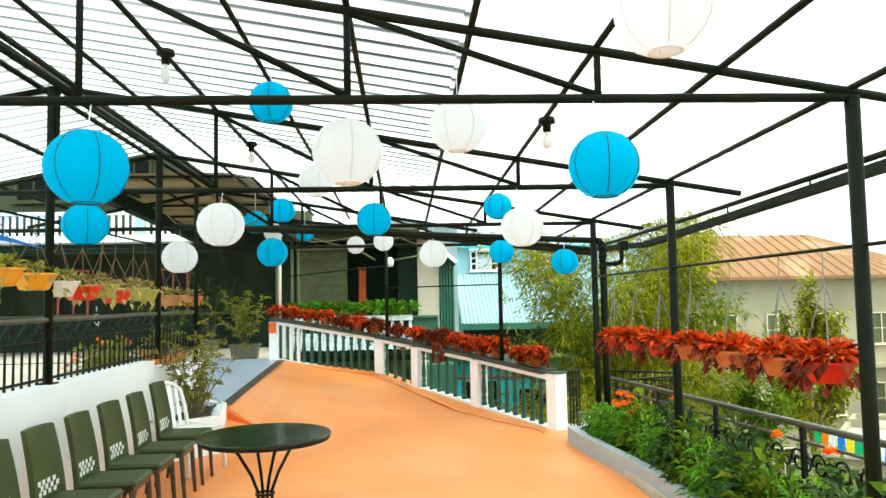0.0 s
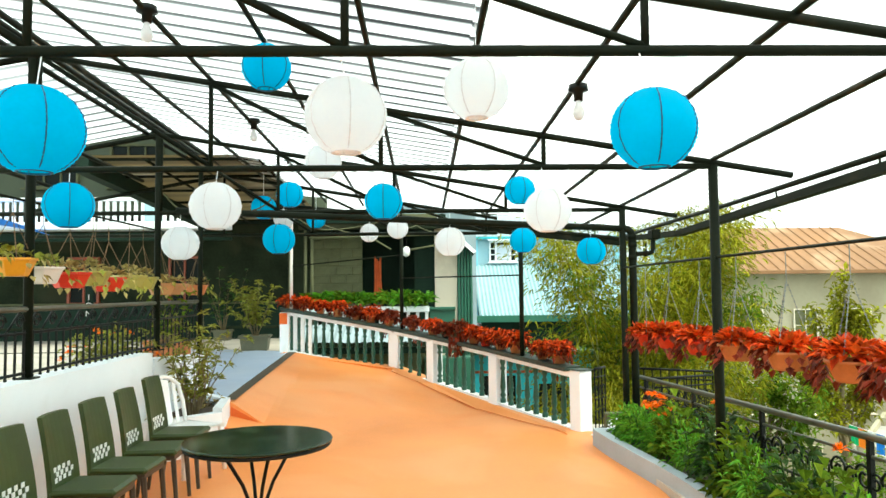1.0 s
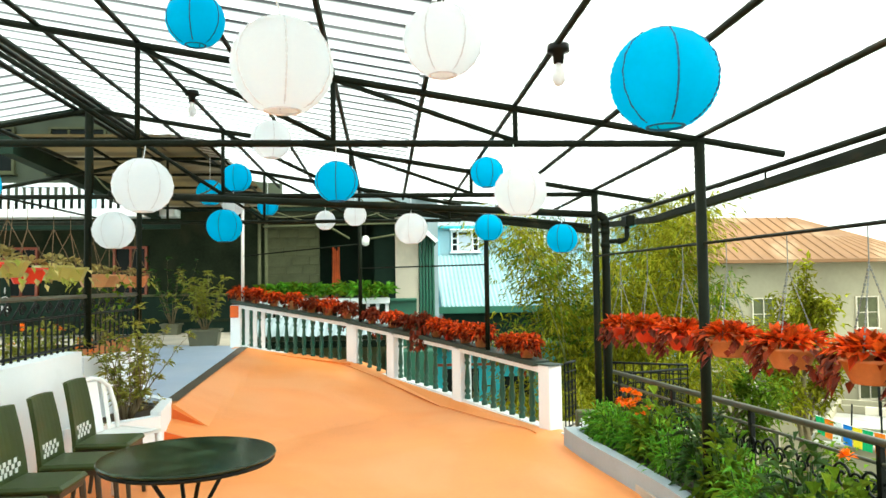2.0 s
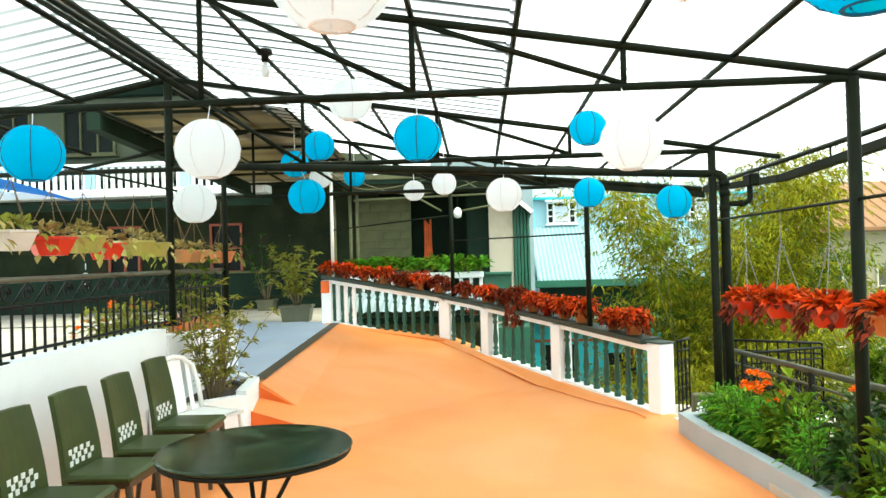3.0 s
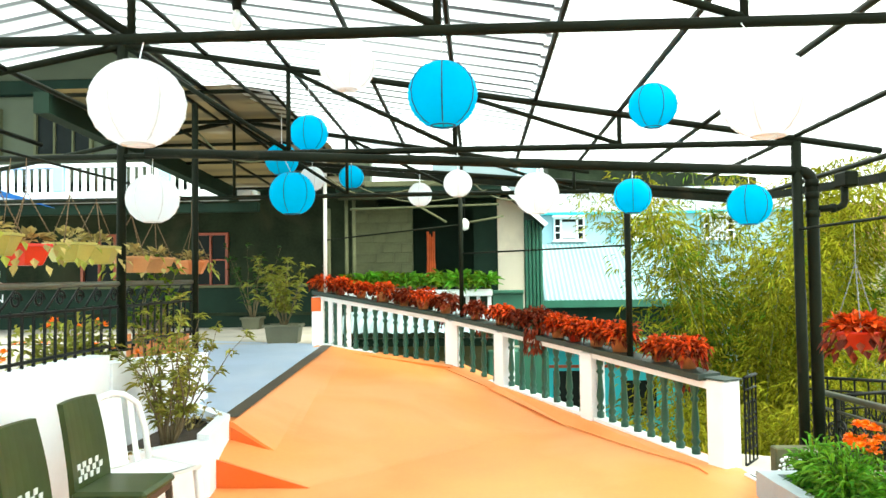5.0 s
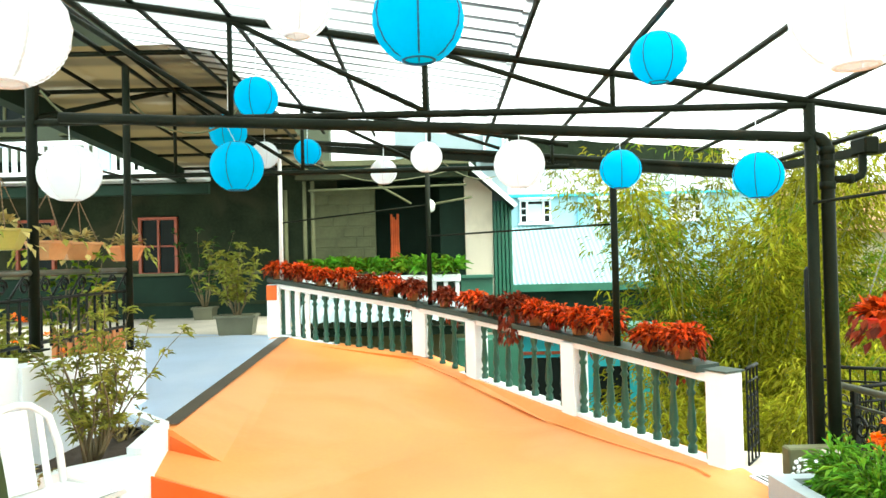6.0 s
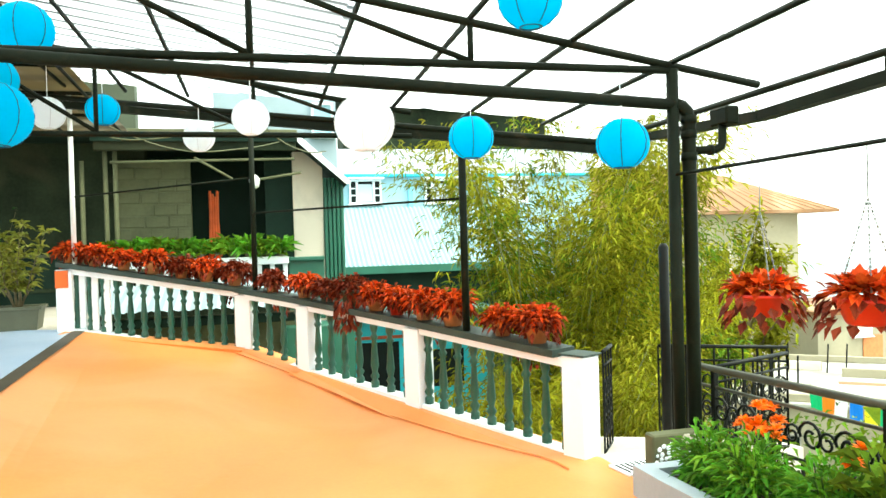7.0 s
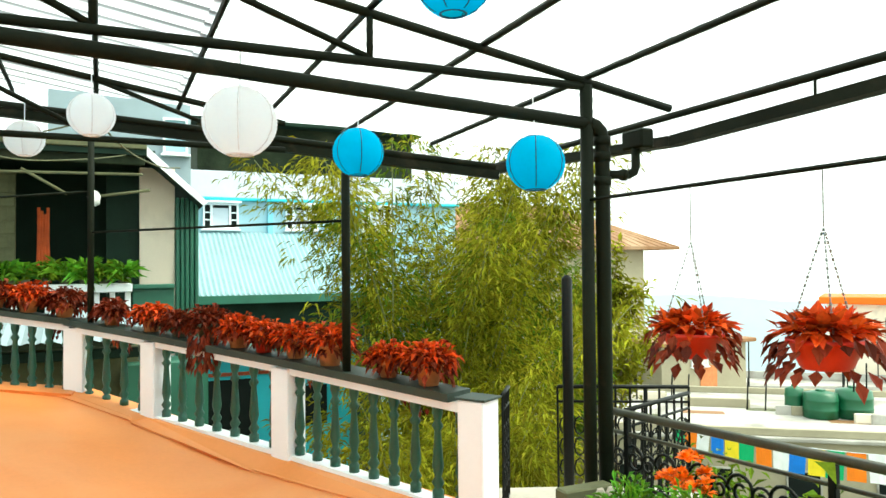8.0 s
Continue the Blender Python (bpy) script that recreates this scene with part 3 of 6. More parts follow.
for i, (x, y, z0, z1, r) in enumerate([(2.31, -1.4, -0.4, 2.60, 0.036), (2.31, 1.07, -0.4, 2.60, 0.036), (2.31, 3.57, -0.4, 2.60, 0.036), (2.31, 6.07, -0.4, 2.55, 0.036), (2.31, 8.58, -0.4, 2.50, 0.036),
                                       (-2.72, 3.57, 1.03, 3.42, 0.034), (-2.72, 6.07, 1.03, 3.40, 0.034), (-2.70, 8.58, 1.03, 3.36, 0.034), (-2.64, 9.88, 0.86, 3.2, 0.030), (-2.72, 1.07, 1.03, 3.42, 0.034)]):
    p = thing("roof_post", pose(x, y, 0), "dark painted round steel roof post", "post", "roof posts")
    part("tube", Shape().tube([(0, 0, z0), (0, 0, z1)], r, 12), STEEL, p, smooth=True)
    part("base_plate", Shape().bevel_box((0, 0, max(z0, 0.07) + 0.006), (0.13, 0.13, 0.012), 0.003), STEEL, p)
for x, y, z0, r, m_ in ((1.40, 10.12, 0.75, 0.030, STEEL), (-0.22, 12.75, 0.98, 0.030, STEEL), (-2.12, 13.28, 1.30, 0.026, PLASTIC)):
    p = thing("slim_post", pose(x, y, 0), "slim steel post standing on the balustrade ledge", "post", "slim posts")
    part("tube", Shape().tube([(0, 0, z0), (0, 0, (top_z(x) + drop(y) + 0.02) if x < 1 else 2.44)], r, 10), m_, p, smooth=True)
    part("foot", Shape().tube([(0, 0, z0), (0, 0, z0 + 0.02)], r * 1.8, 10), STEEL, p)
rods = [((-2.12, 13.28, 2.07), (-0.22, 12.75, 2.22)), ((-0.22, 12.75, 1.84), (1.40, 10.12, 1.82)), ((2.31, 8.6, 1.86), (2.31, -2, 1.86))]
for a, b in rods:
    solid("steel_rod", Shape().tube([a, b], 0.011, 6), STEEL, "thin dark steel rod between the posts", "rod", kind="thing", smooth=True, group="steel rods")


# ---- ground, distance ----
GROUND = mat("dull green ground", (0.10, 0.11, 0.05), 0.95, 0, 0.4, 0.3, 0.3, 4, stain=((0.22, 0.19, 0.14), 0.15, 0.5, 0.8))
STONE = mat("grey stone masonry", (0.095, 0.10, 0.048), 0.85, 0, 0.35, 2, 0.3, 20)
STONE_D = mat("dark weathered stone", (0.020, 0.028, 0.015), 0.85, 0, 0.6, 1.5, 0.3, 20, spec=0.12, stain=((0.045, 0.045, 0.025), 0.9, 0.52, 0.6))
# Dark green timber paint; its near black also gives the porch its shade.
TIMBER_SHADE = mat("dark green painted timber", (0.010, 0.025, 0.016), 0.7, 0, 0.3, 2, 0.1, spec=0.15)
RED_WOOD = mat("red brown window paint", (0.30, 0.055, 0.02), 0.45, 0, 0.2, 5, 0.08)
PALE_BLUE = mat("pale blue house paint", (0.34, 0.54, 0.62), 0.7, 0, 0.1, 0.7, 0.1, 12, stain=((0.42, 0.55, 0.6), 0.8, 0.55, 0.5))
PALE_WHITE = mat("bluish white house paint", (0.60, 0.66, 0.74), 0.7, 0, 0.08, 1, 0.1, 12, stain=((0.5, 0.54, 0.6), 0.9, 0.56, 0.5))
BLUE_TRIM = mat("sky blue trim paint", (0.22, 0.55, 0.70), 0.6, 0, 0.1, 2, 0.05)
METAL_ROOF = mat("pale blue corrugated iron", (0.30, 0.45, 0.48), 0.5, 0, 0.12, 0.8, 0.05, 14, stain=((0.26, 0.36, 0.38), 1.2, 0.55, 0.6))
GREEN_PAINT = mat("bottle green paint", (0.022, 0.12, 0.075), 0.5, 0, 0.2, 2, 0.08)
TEAL = mat("turquoise paint", (0.04, 0.46, 0.55), 0.6, 0, 0.15, 2, 0.08)
GREYBLUE = mat("grey blue plaster", (0.30, 0.38, 0.42), 0.7, 0, 0.15, 1, 0.1)
RUST = mat("rusty brown tin roof", (0.24, 0.115, 0.045), 0.7, 0, 0.25, 0.25, 0.1, 5, stain=((0.36, 0.23, 0.13), 0.35, 0.52, 0.8))
BEIGE = mat("beige weathered plaster", (0.36, 0.32, 0.22), 0.8, 0, 0.15, 0.5, 0.1, 6, stain=((0.30, 0.26, 0.18), 0.4, 0.55, 0.6))
DARK_GLASS = mat("dark window glass", (0.012, 0.016, 0.015), 0.25, 0, 0.2, 2, 0.0, spec=0.05)
TARP = mat("blue tarpaulin", (0.015, 0.16, 0.62), 0.5, 0, 0.15, 2, 0.15, 14, translucent=0.2)
CHALK = mat("whitish concrete roof", (0.42, 0.40, 0.36), 0.85, 0, 0.2, 0.4, 0.1, 5, stain=((0.22, 0.20, 0.17), 0.5, 0.50, 0.85))
TANK = mat("green water tank plastic", (0.008, 0.10, 0.04), 0.4, 0, 0.2, 1, 0.0)
CURTAIN = mat("orange door curtain", (0.55, 0.09, 0.02), 0.8, 0, 0.3, 6, 0.2)
CREAM = mat("cream wall paint", (0.76, 0.67, 0.54), 0.7, 0, 0.08, 1, 0.1, stain=((0.5, 0.44, 0.35), 1.2, 0.56, 0.5))
GREEN_DULL = mat("dull olive upper wall", (0.07, 0.085, 0.05), 0.7, 0, 0.2, 1, 0.1)
# Distance haze is put into this pale blue colour.
HAZE = mat("far hillside with painted haze", (0.70, 0.82, 0.92), 1.0, 0, 0.08, 0.004, 0.0, 0.02)


def hill_z(x, y):
    r = math.hypot(x, y - 8)
    z = -4.2 - 0.14 * max(0.0, r - 14) - 0.05 * max(0.0, x - 5)
    return z + 0.4 * noise.noise(Vector((x * 0.07, y * 0.07, 0))) * min(4.0, 1 + r / 60)


gr = Shape()
radii = [0, 4, 8, 12, 16, 22, 30, 42, 60, 90, 140, 230, 400, 800, 1600, 3000]
NA = 64
for r in radii:
    for k in range(NA):
        a = 2 * math.pi * k / NA
        x, y = r * math.cos(a), 8 + r * math.sin(a)
        gr.v.append((x, y, hill_z(x, y)))
for j in range(len(radii) - 1):
    for k in range(NA):
        gr.f.append((j * NA + k, (j + 1) * NA + k, (j + 1) * NA + (k + 1) % NA, j * NA + (k + 1) % NA))
solid("ground", gr, GROUND, "steep green hillside falling away below the terrace", "ground", smooth=True)
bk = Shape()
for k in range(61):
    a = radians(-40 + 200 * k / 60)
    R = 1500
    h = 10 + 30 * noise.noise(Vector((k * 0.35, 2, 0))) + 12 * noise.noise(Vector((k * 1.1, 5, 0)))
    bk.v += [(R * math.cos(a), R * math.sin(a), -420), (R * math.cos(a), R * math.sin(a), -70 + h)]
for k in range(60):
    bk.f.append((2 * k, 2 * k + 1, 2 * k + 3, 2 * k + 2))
solid("backdrop", bk, HAZE, "far mountainside with pale blue haze painted in", "backdrop", smooth=True)


def corrugated(a, b, c, d, rows, amp, along=24):
    """A ribbed sheet between the ridge a-b and the eave d-c; the ribs run down the slope."""
    a, b, c, d = (Vector(p) for p in (a, b, c, d))
    nrm = (b - a).cross(d - a).normalized()
    sh = Shape()
    for i in range(rows * 4 + 1):
        u = i / (rows * 4)
        off = nrm * amp * math.cos(math.pi * i / 2)
        for v in (0.0, 0.5, 1.0):
            p = a.lerp(b, u).lerp(d.lerp(c, u), v) + off
            sh.v.append(tuple(p))
    for i in range(rows * 4):
        for j in range(2):
            k = i * 3 + j
            sh.f.append((k, k + 1, k + 4, k + 3))
    return sh


def window(parent, x, y, z, w, h, frame_mat, cols=2, rows_=1, pane=DARK_GLASS, sill=True, name="window"):
    """A window in a wall that faces -y: frame, bars, pane and sill."""
    t = 0.05
    fr = Shape()
    vs = []
    for dy in (0.02, -0.08):
        for k in (-1, 1):
            for sx, sz in ((-1, -1), (1, -1), (1, 1), (-1, 1)):
                vs.append((x + sx * (w / 2 + k * t / 2), y + dy, z + sz * (h / 2 + k * t / 2)))
    for i in range(4):
        j = (i + 1) % 4
        fr.f += [(i, j, 4 + j, 4 + i), (8 + i, 12 + i, 12 + j, 8 + j), (i, 8 + i, 8 + j, j), (4 + i, 4 + j, 12 + j, 12 + i)]
    fr.v += vs
    f = part(name, fr, frame_mat, parent)
    for i in range(1, cols):
        part("bar", Shape().bevel_box((x - w / 2 + w * i / cols, y - 0.02, z), (t * 0.8, 0.07, h - t), 0.004), frame_mat, f)
    for i in range(1, rows_):
        part("bar", Shape().bevel_box((x, y - 0.018, z - h / 2 + h * i / rows_), (w - t, 0.06, t * 0.6), 0.004), frame_mat, f)
    part("pane", Shape().box((x, y - 0.004, z), (w - t, 0.008, h - t)), pane, f)
    if sill:
        part("sill", Shape().bevel_box((x, y - 0.07, z - h / 2 - 0.05), (w + 0.16, 0.18, 0.05), 0.006), frame_mat, f)
    return f


# ---- the stone house behind the terrace ----
house = thing("stone_house", pose(0, 17.4, 0), "dark stone house with red-framed windows and a deep veranda", "house")
spans = [(-13, -7.87, 0.3, 3.2), (-7.87, -7.13, 0.3, 1.38), (-7.87, -7.13, 2.47, 3.2), (-7.13, -5.62, 0.3, 3.2), (-5.62, -4.88, 0.3, 1.38), (-5.62, -4.88, 2.47, 3.2), (-4.88, -2.45, 0.3, 3.2)]
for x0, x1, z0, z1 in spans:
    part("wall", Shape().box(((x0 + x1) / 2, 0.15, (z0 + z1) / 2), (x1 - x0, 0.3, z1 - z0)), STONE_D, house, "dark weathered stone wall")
part("plinth", Shape().bevel_box((-7.7, -0.12, 0.98), (10.2, 0.22, 0.80), 0.01), TIMBER_SHADE, house, "dark green painted timber plinth")
part("sill_course", Shape().bevel_box((-7.7, -0.16, 1.40), (10.2, 0.30, 0.045), 0.006), STONE, house, "pale stone sill course")
part("rail_board", Shape().bevel_box((-7.7, -0.24, 0.86), (10.2, 0.03, 0.06), 0.006), STONE_D, house)
for x in (-7.5, -5.25):
    window(house, x, 0.02, 1.92, 0.66, 1.02, RED_WOOD, 2, 2)
part("veranda_ceiling", Shape().box((-8.2, -0.9, 3.22), (11.4, 2.2, 0.06)), TIMBER_SHADE, house)
# Added strip, near black to read as the shade below the slab.
part("veranda_shade", Shape().bevel_box((-8.6, -1.95, 2.76), (9.8, 0.14, 0.16), 0.01), TIMBER_SHADE, house, "near-black strip as shade under the balcony")
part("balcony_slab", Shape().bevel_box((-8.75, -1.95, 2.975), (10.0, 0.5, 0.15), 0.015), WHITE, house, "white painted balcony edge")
part("inner_wall", Shape().box((-7.5, 4.0, 1.5), (11, 0.1, 4.2)), TIMBER_SHADE, house)
part("floor_board", Shape().box((-7.5, 2.0, 0.3), (11, 4.2, 0.1)), TIMBER_SHADE, house)
# balcony rail
part("balcony_rail", Shape().bevel_box((-7.9, -2.12, 3.50), (8.6, 0.10, 0.07), 0.01), WHITE, house)
bal_me = mesh_of("balcony_baluster", Shape().bevel_box((0, 0, 0.20), (0.07, 0.05, 0.40), 0.008), WHITE)
for k in range(64):
    if k % 13 == 12:
        part("balcony_post", Shape().bevel_box((-12.4 + k * 0.14, -2.12, 3.27), (0.18, 0.14, 0.42), 0.01), PALE_BLUE, house)
    else:
        o = new("balcony_baluster", bal_me)
        o.parent, o.location = house, (-12.4 + k * 0.14, -2.12, 3.06)
part("upper_wall", Shape().box((-7.6, 0.3, 4.9), (11.0, 0.3, 3.2)), GREEN_DULL, house, "grey-blue plastered upper wall")
for x in (-10.2, -8.3, -6.4, -4.2):
    window(house, x, 0.13, 4.55, 1.15, 0.95, STONE, 3, 1)
part("upper_beam", Shape().bevel_box((-7.6, 0.1, 5.45), (11.0, 0.2, 0.3), 0.02), TIMBER_SHADE, house)
part("upper_roof", Shape().box((-7.6, -0.5, 6.5), (12.5, 4.0, 0.12)), RUST, house)
# porch with stone panel, door and cream pier
part("porch_wall", Shape().box((-2.2, 0.1, 1.9), (0.5, 0.3, 2.6)), STONE_D, house)
blocks = thing("porch_wall_panel", pose(0, 17.4, 0), "panel of grey stone blocks beside the porch door", "wall", kind="structure")
part("mortar", Shape().box((-1.81, -0.093, 2.0), (1.14, 0.08, 1.8)), STONE, blocks)
bl_me = {}
for r in range(9):
    x = -2.38 - (0.15 if r % 2 else 0.0)
    k = 0
    while x < -1.24:
        w = (0.36, 0.28, 0.42)[(r * 2 + k) % 3]
        x0, x1 = max(x, -2.38), min(x + w, -1.24)
        if x1 - x0 > 0.06:
            key = round(x1 - x0, 2)
            if key not in bl_me:
                bl_me[key] = mesh_of("stone_block", Shape().bevel_box((0, 0, 0), (x1 - x0 - 0.012, 0.10, 0.185), 0.012), STONE)
            o = new("stone_block", bl_me[key])
            o.parent, o.location = blocks, ((x0 + x1) / 2, -0.09 + 0.012 * math.sin(k * 5 + r * 3), 1.12 + r * 0.196)
        x += w
        k += 1
# Back wall carries the doorway's shade in its near-black colour.
part("porch_back", Shape().box((-0.9, 1.2, 1.9), (3.2, 0.1, 3.2)), TIMBER_SHADE, house, "porch back wall, near black for shade")
cur = Shape()
for k in range(4):
    cur.tube([(-0.97 + k * 0.04, 0.2 + 0.02 * (k % 2), 2.42 - 0.05 * (k % 3)), (-0.965 + k * 0.037, 0.2, 1.9), (-0.98 + k * 0.05, 0.2, 1.3)], [0.022, 0.026, 0.032], 8)
part("door_curtain", cur, CURTAIN, house, "orange door curtain in the dark porch")
# Added near-black block that fills the doorway with painted shade.
part("doorway_shade", Shape().box((0.17, 0.16, 1.9), (0.46, 0.3, 2.2)), TIMBER_SHADE, house)
part("cream_pier", Shape().bevel_box((0.655, 0.12, 1.6), (0.51, 0.4, 2.9), 0.01), CREAM, house, "cream painted wall pier")
gp = Shape()
for k in range(5):
    gp.bevel_box((0.945 + k * 0.07, 0.0, 1.1), (0.055, 0.3, 3.0), 0.012)
part("green_pier", gp, GREEN_PAINT, house, "ribbed bottle-green corner post")
gable = Shape()
gable.add([(0.44, -0.9, 3.16), (1.24, -0.9, 2.44), (1.36, 2.0, 2.44), (0.44, 2.0, 3.16), (0.44, -0.9, 3.22), (1.28, -0.9, 2.47), (1.40, 2.0, 2.47), (0.44, 2.0, 3.22)],
          [(0, 1, 2, 3), (7, 6, 5, 4), (0, 4, 5, 1), (1, 5, 6, 2), (2, 6, 7, 3), (3, 7, 4, 0)])
part("porch_roof", gable, TIMBER_SHADE, house, "dark porch roof slope")
part("barge_board", Shape().add([(0.42, -0.95, 3.14), (1.23, -0.95, 2.42), (1.29, -0.95, 2.47), (0.46, -0.95, 3.24), (0.42, -0.905, 3.14), (1.23, -0.905, 2.42), (1.29, -0.905, 2.47), (0.46, -0.905, 3.24)],
     [(0, 1, 2, 3), (7, 6, 5, 4), (0, 4, 5, 1), (1, 5, 6, 2), (2, 6, 7, 3), (3, 7, 4, 0)]), WHITE, house, "white barge board")
part("porch_ceiling", Shape().box((-1.05, 0.2, 3.13), (3.0, 2.6, 0.08)), TIMBER_SHADE, house)
part("porch_lintel", Shape().bevel_box((-1.05, -0.95, 3.06), (2.96, 0.14, 0.2), 0.01), STONE_D, house)
part("porch_fascia", Shape().bevel_box((-1.15, -1.1, 3.22), (3.2, 0.08, 0.10), 0.01), STONE, house)
for a, b in (((-2.3, -1.0, 2.78), (0.4, -1.0, 2.83)), ((-1.1, -1.0, 2.85), (-0.55, -1.0, 2.52)), ((-0.2, -1.0, 2.50), (0.5, -0.9, 2.62))):
    part("porch_strut", Shape().tube([a, b], 0.022, 6), STONE, house, smooth=True)
pl = thing("porch_lantern", pose(-0.22, 16.35, 2.36), "small pale glass porch lantern hanging under the roof", "lamp")
part("glass", Shape().lathe([(0.02, 0.0), (0.07, 0.03), (0.085, 0.14), (0.05, 0.2), (0.01, 0.22)], 10), PLASTIC, pl, smooth=True)
part("hanger", Shape().tube([(0, 0, 0.2), (0, 0, 0.62)], 0.006, 5), IRON, pl)
# porch parapet with ferns
pp = Shape()
pp.bevel_box((-1.07, 16.3, 1.24), (2.66, 0.25, 0.12), 0.01)
for k in range(14):
    pp.bevel_box((-2.33 + k * 0.195, 16.3, 1.05), (0.07, 0.08, 0.34), 0.008)
solid("wall_porch_base", Shape().bevel_box((-1.07, 16.3, 0.60), (2.66, 0.25, 0.60), 0.01), STONE_D, "dark stone base under the porch parapet", "wall")
solid("wall_porch_parapet", pp, WHITE, "white porch parapet with short balusters", "parapet")
tp = Shape().bevel_box((0.54, 16.3, 1.25), (0.55, 0.14, 0.06), 0.01).bevel_box((0.54, 16.33, 1.06), (0.54, 0.05, 0.34), 0.005).bevel_box((0.54, 16.3, 0.6), (0.55, 0.14, 0.6), 0.01)
solid("wall_teal_panel", tp, GREEN_PAINT, "green painted parapet panel", "parapet")

# ---- lower yard seen through the balusters ----
yard = thing("turquoise_shed", pose(2.6, 18.6, 0), "turquoise shed wall with a red stripe below the terrace", "shed")
part("wall", Shape().bevel_box((0, 0, -2.0), (3.0, 1.0, 4.2), 0.02), TEAL, yard)
part("stripe", Shape().bevel_box((0, -0.51, -0.31), (3.0, 0.03, 0.06), 0.005), RED_WOOD, yard, "red painted stripe")
part("eave", Shape().bevel_box((0, -0.1, 0.14), (3.2, 1.3, 0.07), 0.01), GREEN_PAINT, yard, "dark green eave")
part("door_opening", Shape().bevel_box((-0.7, -0.505, -1.0), (0.8, 0.02, 1.2), 0.004), DARK_GLASS, yard)
part("window_opening", Shape().bevel_box((0.6, -0.505, -0.95), (0.7, 0.02, 0.7), 0.004), DARK_GLASS, yard)
yard2 = thing("green_outbuilding", pose(0.4, 15.6, 0), "dark green outbuilding below the terrace", "outbuilding")
part("wall", Shape().bevel_box((0.25, 0, -2.0), (1.0, 0.6, 4.6), 0.02), GREEN_PAINT, yard2)
part("pale_roof", corrugated((-2.7, 0.2, 0.95), (0.0, 0.2, 0.95), (0.0, -0.9, 0.66), (-2.7, -0.9, 0.66), 20, 0.012), GREYBLUE, yard2, "pale blue corrugated awning")
part("timber_wall", Shape().bevel_box((-1.3, 0.0, -0.9), (2.6, 0.2, 2.8), 0.02), STONE, yard2)
part("beam", Shape().bevel_box((-1.3, -0.6, 0.48), (2.7, 0.1, 0.12), 0.01), TIMBER_SHADE, yard2)

# ---- pale blue house ----
bh = thing("pale_blue_house", pose(0, 28, 0), "pale blue two-storey house with white-framed windows", "house")
part("wall", Shape().box((6.5, 2.0, -0.2), (9.0, 4.0, 9.2)), PALE_BLUE, bh)
part("parapet", Shape().bevel_box((6.5, -0.06, 4.0), (9.1, 0.3, 0.80), 0.02), PALE_WHITE, bh, "white parapet band")
part("string_course", Shape().bevel_box((6.5, -0.15, 3.56), (9.1, 0.16, 0.09), 0.02), TEAL, bh)
for x in (3.13, 5.6, 8.1):
    w_ = window(bh, x, -0.02, 3.05, 0.98, 0.72, WHITE, 1, 1, DARK_GLASS)
    for dx in (-0.27, 0.27):
        part("bar", Shape().bevel_box((x + dx, -0.045, 3.05), (0.07, 0.06, 0.66), 0.004), WHITE, w_)
        for dz in (-0.11, 0.11):
            part("bar", Shape().bevel_box((x + dx * 1.45, -0.035, 3.05 + dz), (0.15, 0.05, 0.04), 0.004), WHITE, w_)
    # Plate added to make the centre pane pale; no cloth hangs here.
    part("curtain", Shape().bevel_box((x, -0.02, 3.02), (0.46, 0.02, 0.56), 0.004), PALE_WHITE, w_, "pale plate for the centre pane")
    part("hood", Shape().bevel_box((x, -0.16, 3.47), (1.15, 0.3, 0.06), 0.01), WHITE, w_)
for x in (2.1, 4.6, 7.4):
    part("pilaster", Shape().bevel_box((x, -0.06, 2.0), (0.16, 0.12, 3.0), 0.01), BLUE_TRIM, bh)
part("lean_to_roof", corrugated((2.0, -0.1, 2.55), (7.5, -0.1, 2.55), (7.5, -3.0, 0.78), (2.0, -3.0, 0.78), 40, 0.025), METAL_ROOF, bh, "pale blue corrugated lean-to roof")
part("fascia", Shape().bevel_box((4.7, -3.02, 0.66), (5.6, 0.08, 0.22), 0.01), GREEN_PAINT, bh, "dark green fascia board")
part("lean_to_wall", Shape().box((4.7, -2.4, -1.8), (5.2, 0.2, 4.8)), TIMBER_SHADE, bh)
part("rooftop_shed_roof", Shape().bevel_box((6.0, 1.0, 5.95), (7.6, 2.4, 0.12), 0.02), TIMBER_SHADE, bh)
part("rooftop_shed", Shape().box((6.0, 1.2, 5.1), (7.0, 1.8, 1.6)), STONE_D, bh)
gb = thing("grey_blue_house", pose(0, 23, 0), "grey-blue plastered house side with a small window", "house")
part("wall", Shape().box((0.3, 2, 1.2), (3.0, 3.0, 9.6)), GREYBLUE, gb)
window(gb, 1.45, 0.47, 4.6, 0.5, 0.8, WHITE, 1, 1, PALE_BLUE)

# ---- brown-roofed house ----
br = thing("brown_roofed_house", pose(0, 35, 0), "beige plastered house under a rusty hipped tin roof", "house")
part("wall", Shape().box((18.4, 4, -3.6), (13.6, 8, 12.0)), BEIGE, br)
rf = Shape()
E0 = [(10.4, -1.0, 2.38), (26.7, -1.0, 2.38), (26.7, 9, 2.38), (10.4, 9, 2.38)]
rf.add(E0 + [(14.0, 4, 4.75), (22.3, 4, 4.75)] + [(x, y, z - 0.15) for x, y, z in E0], [(0, 1, 5, 4), (1, 2, 5), (2, 3, 4, 5), (3, 0, 4), (0, 6, 7, 1), (1, 7, 8, 2), (9, 8, 7, 6)])
part("roof", rf, RUST, br, "rusty brown sheet roof with pale patches")
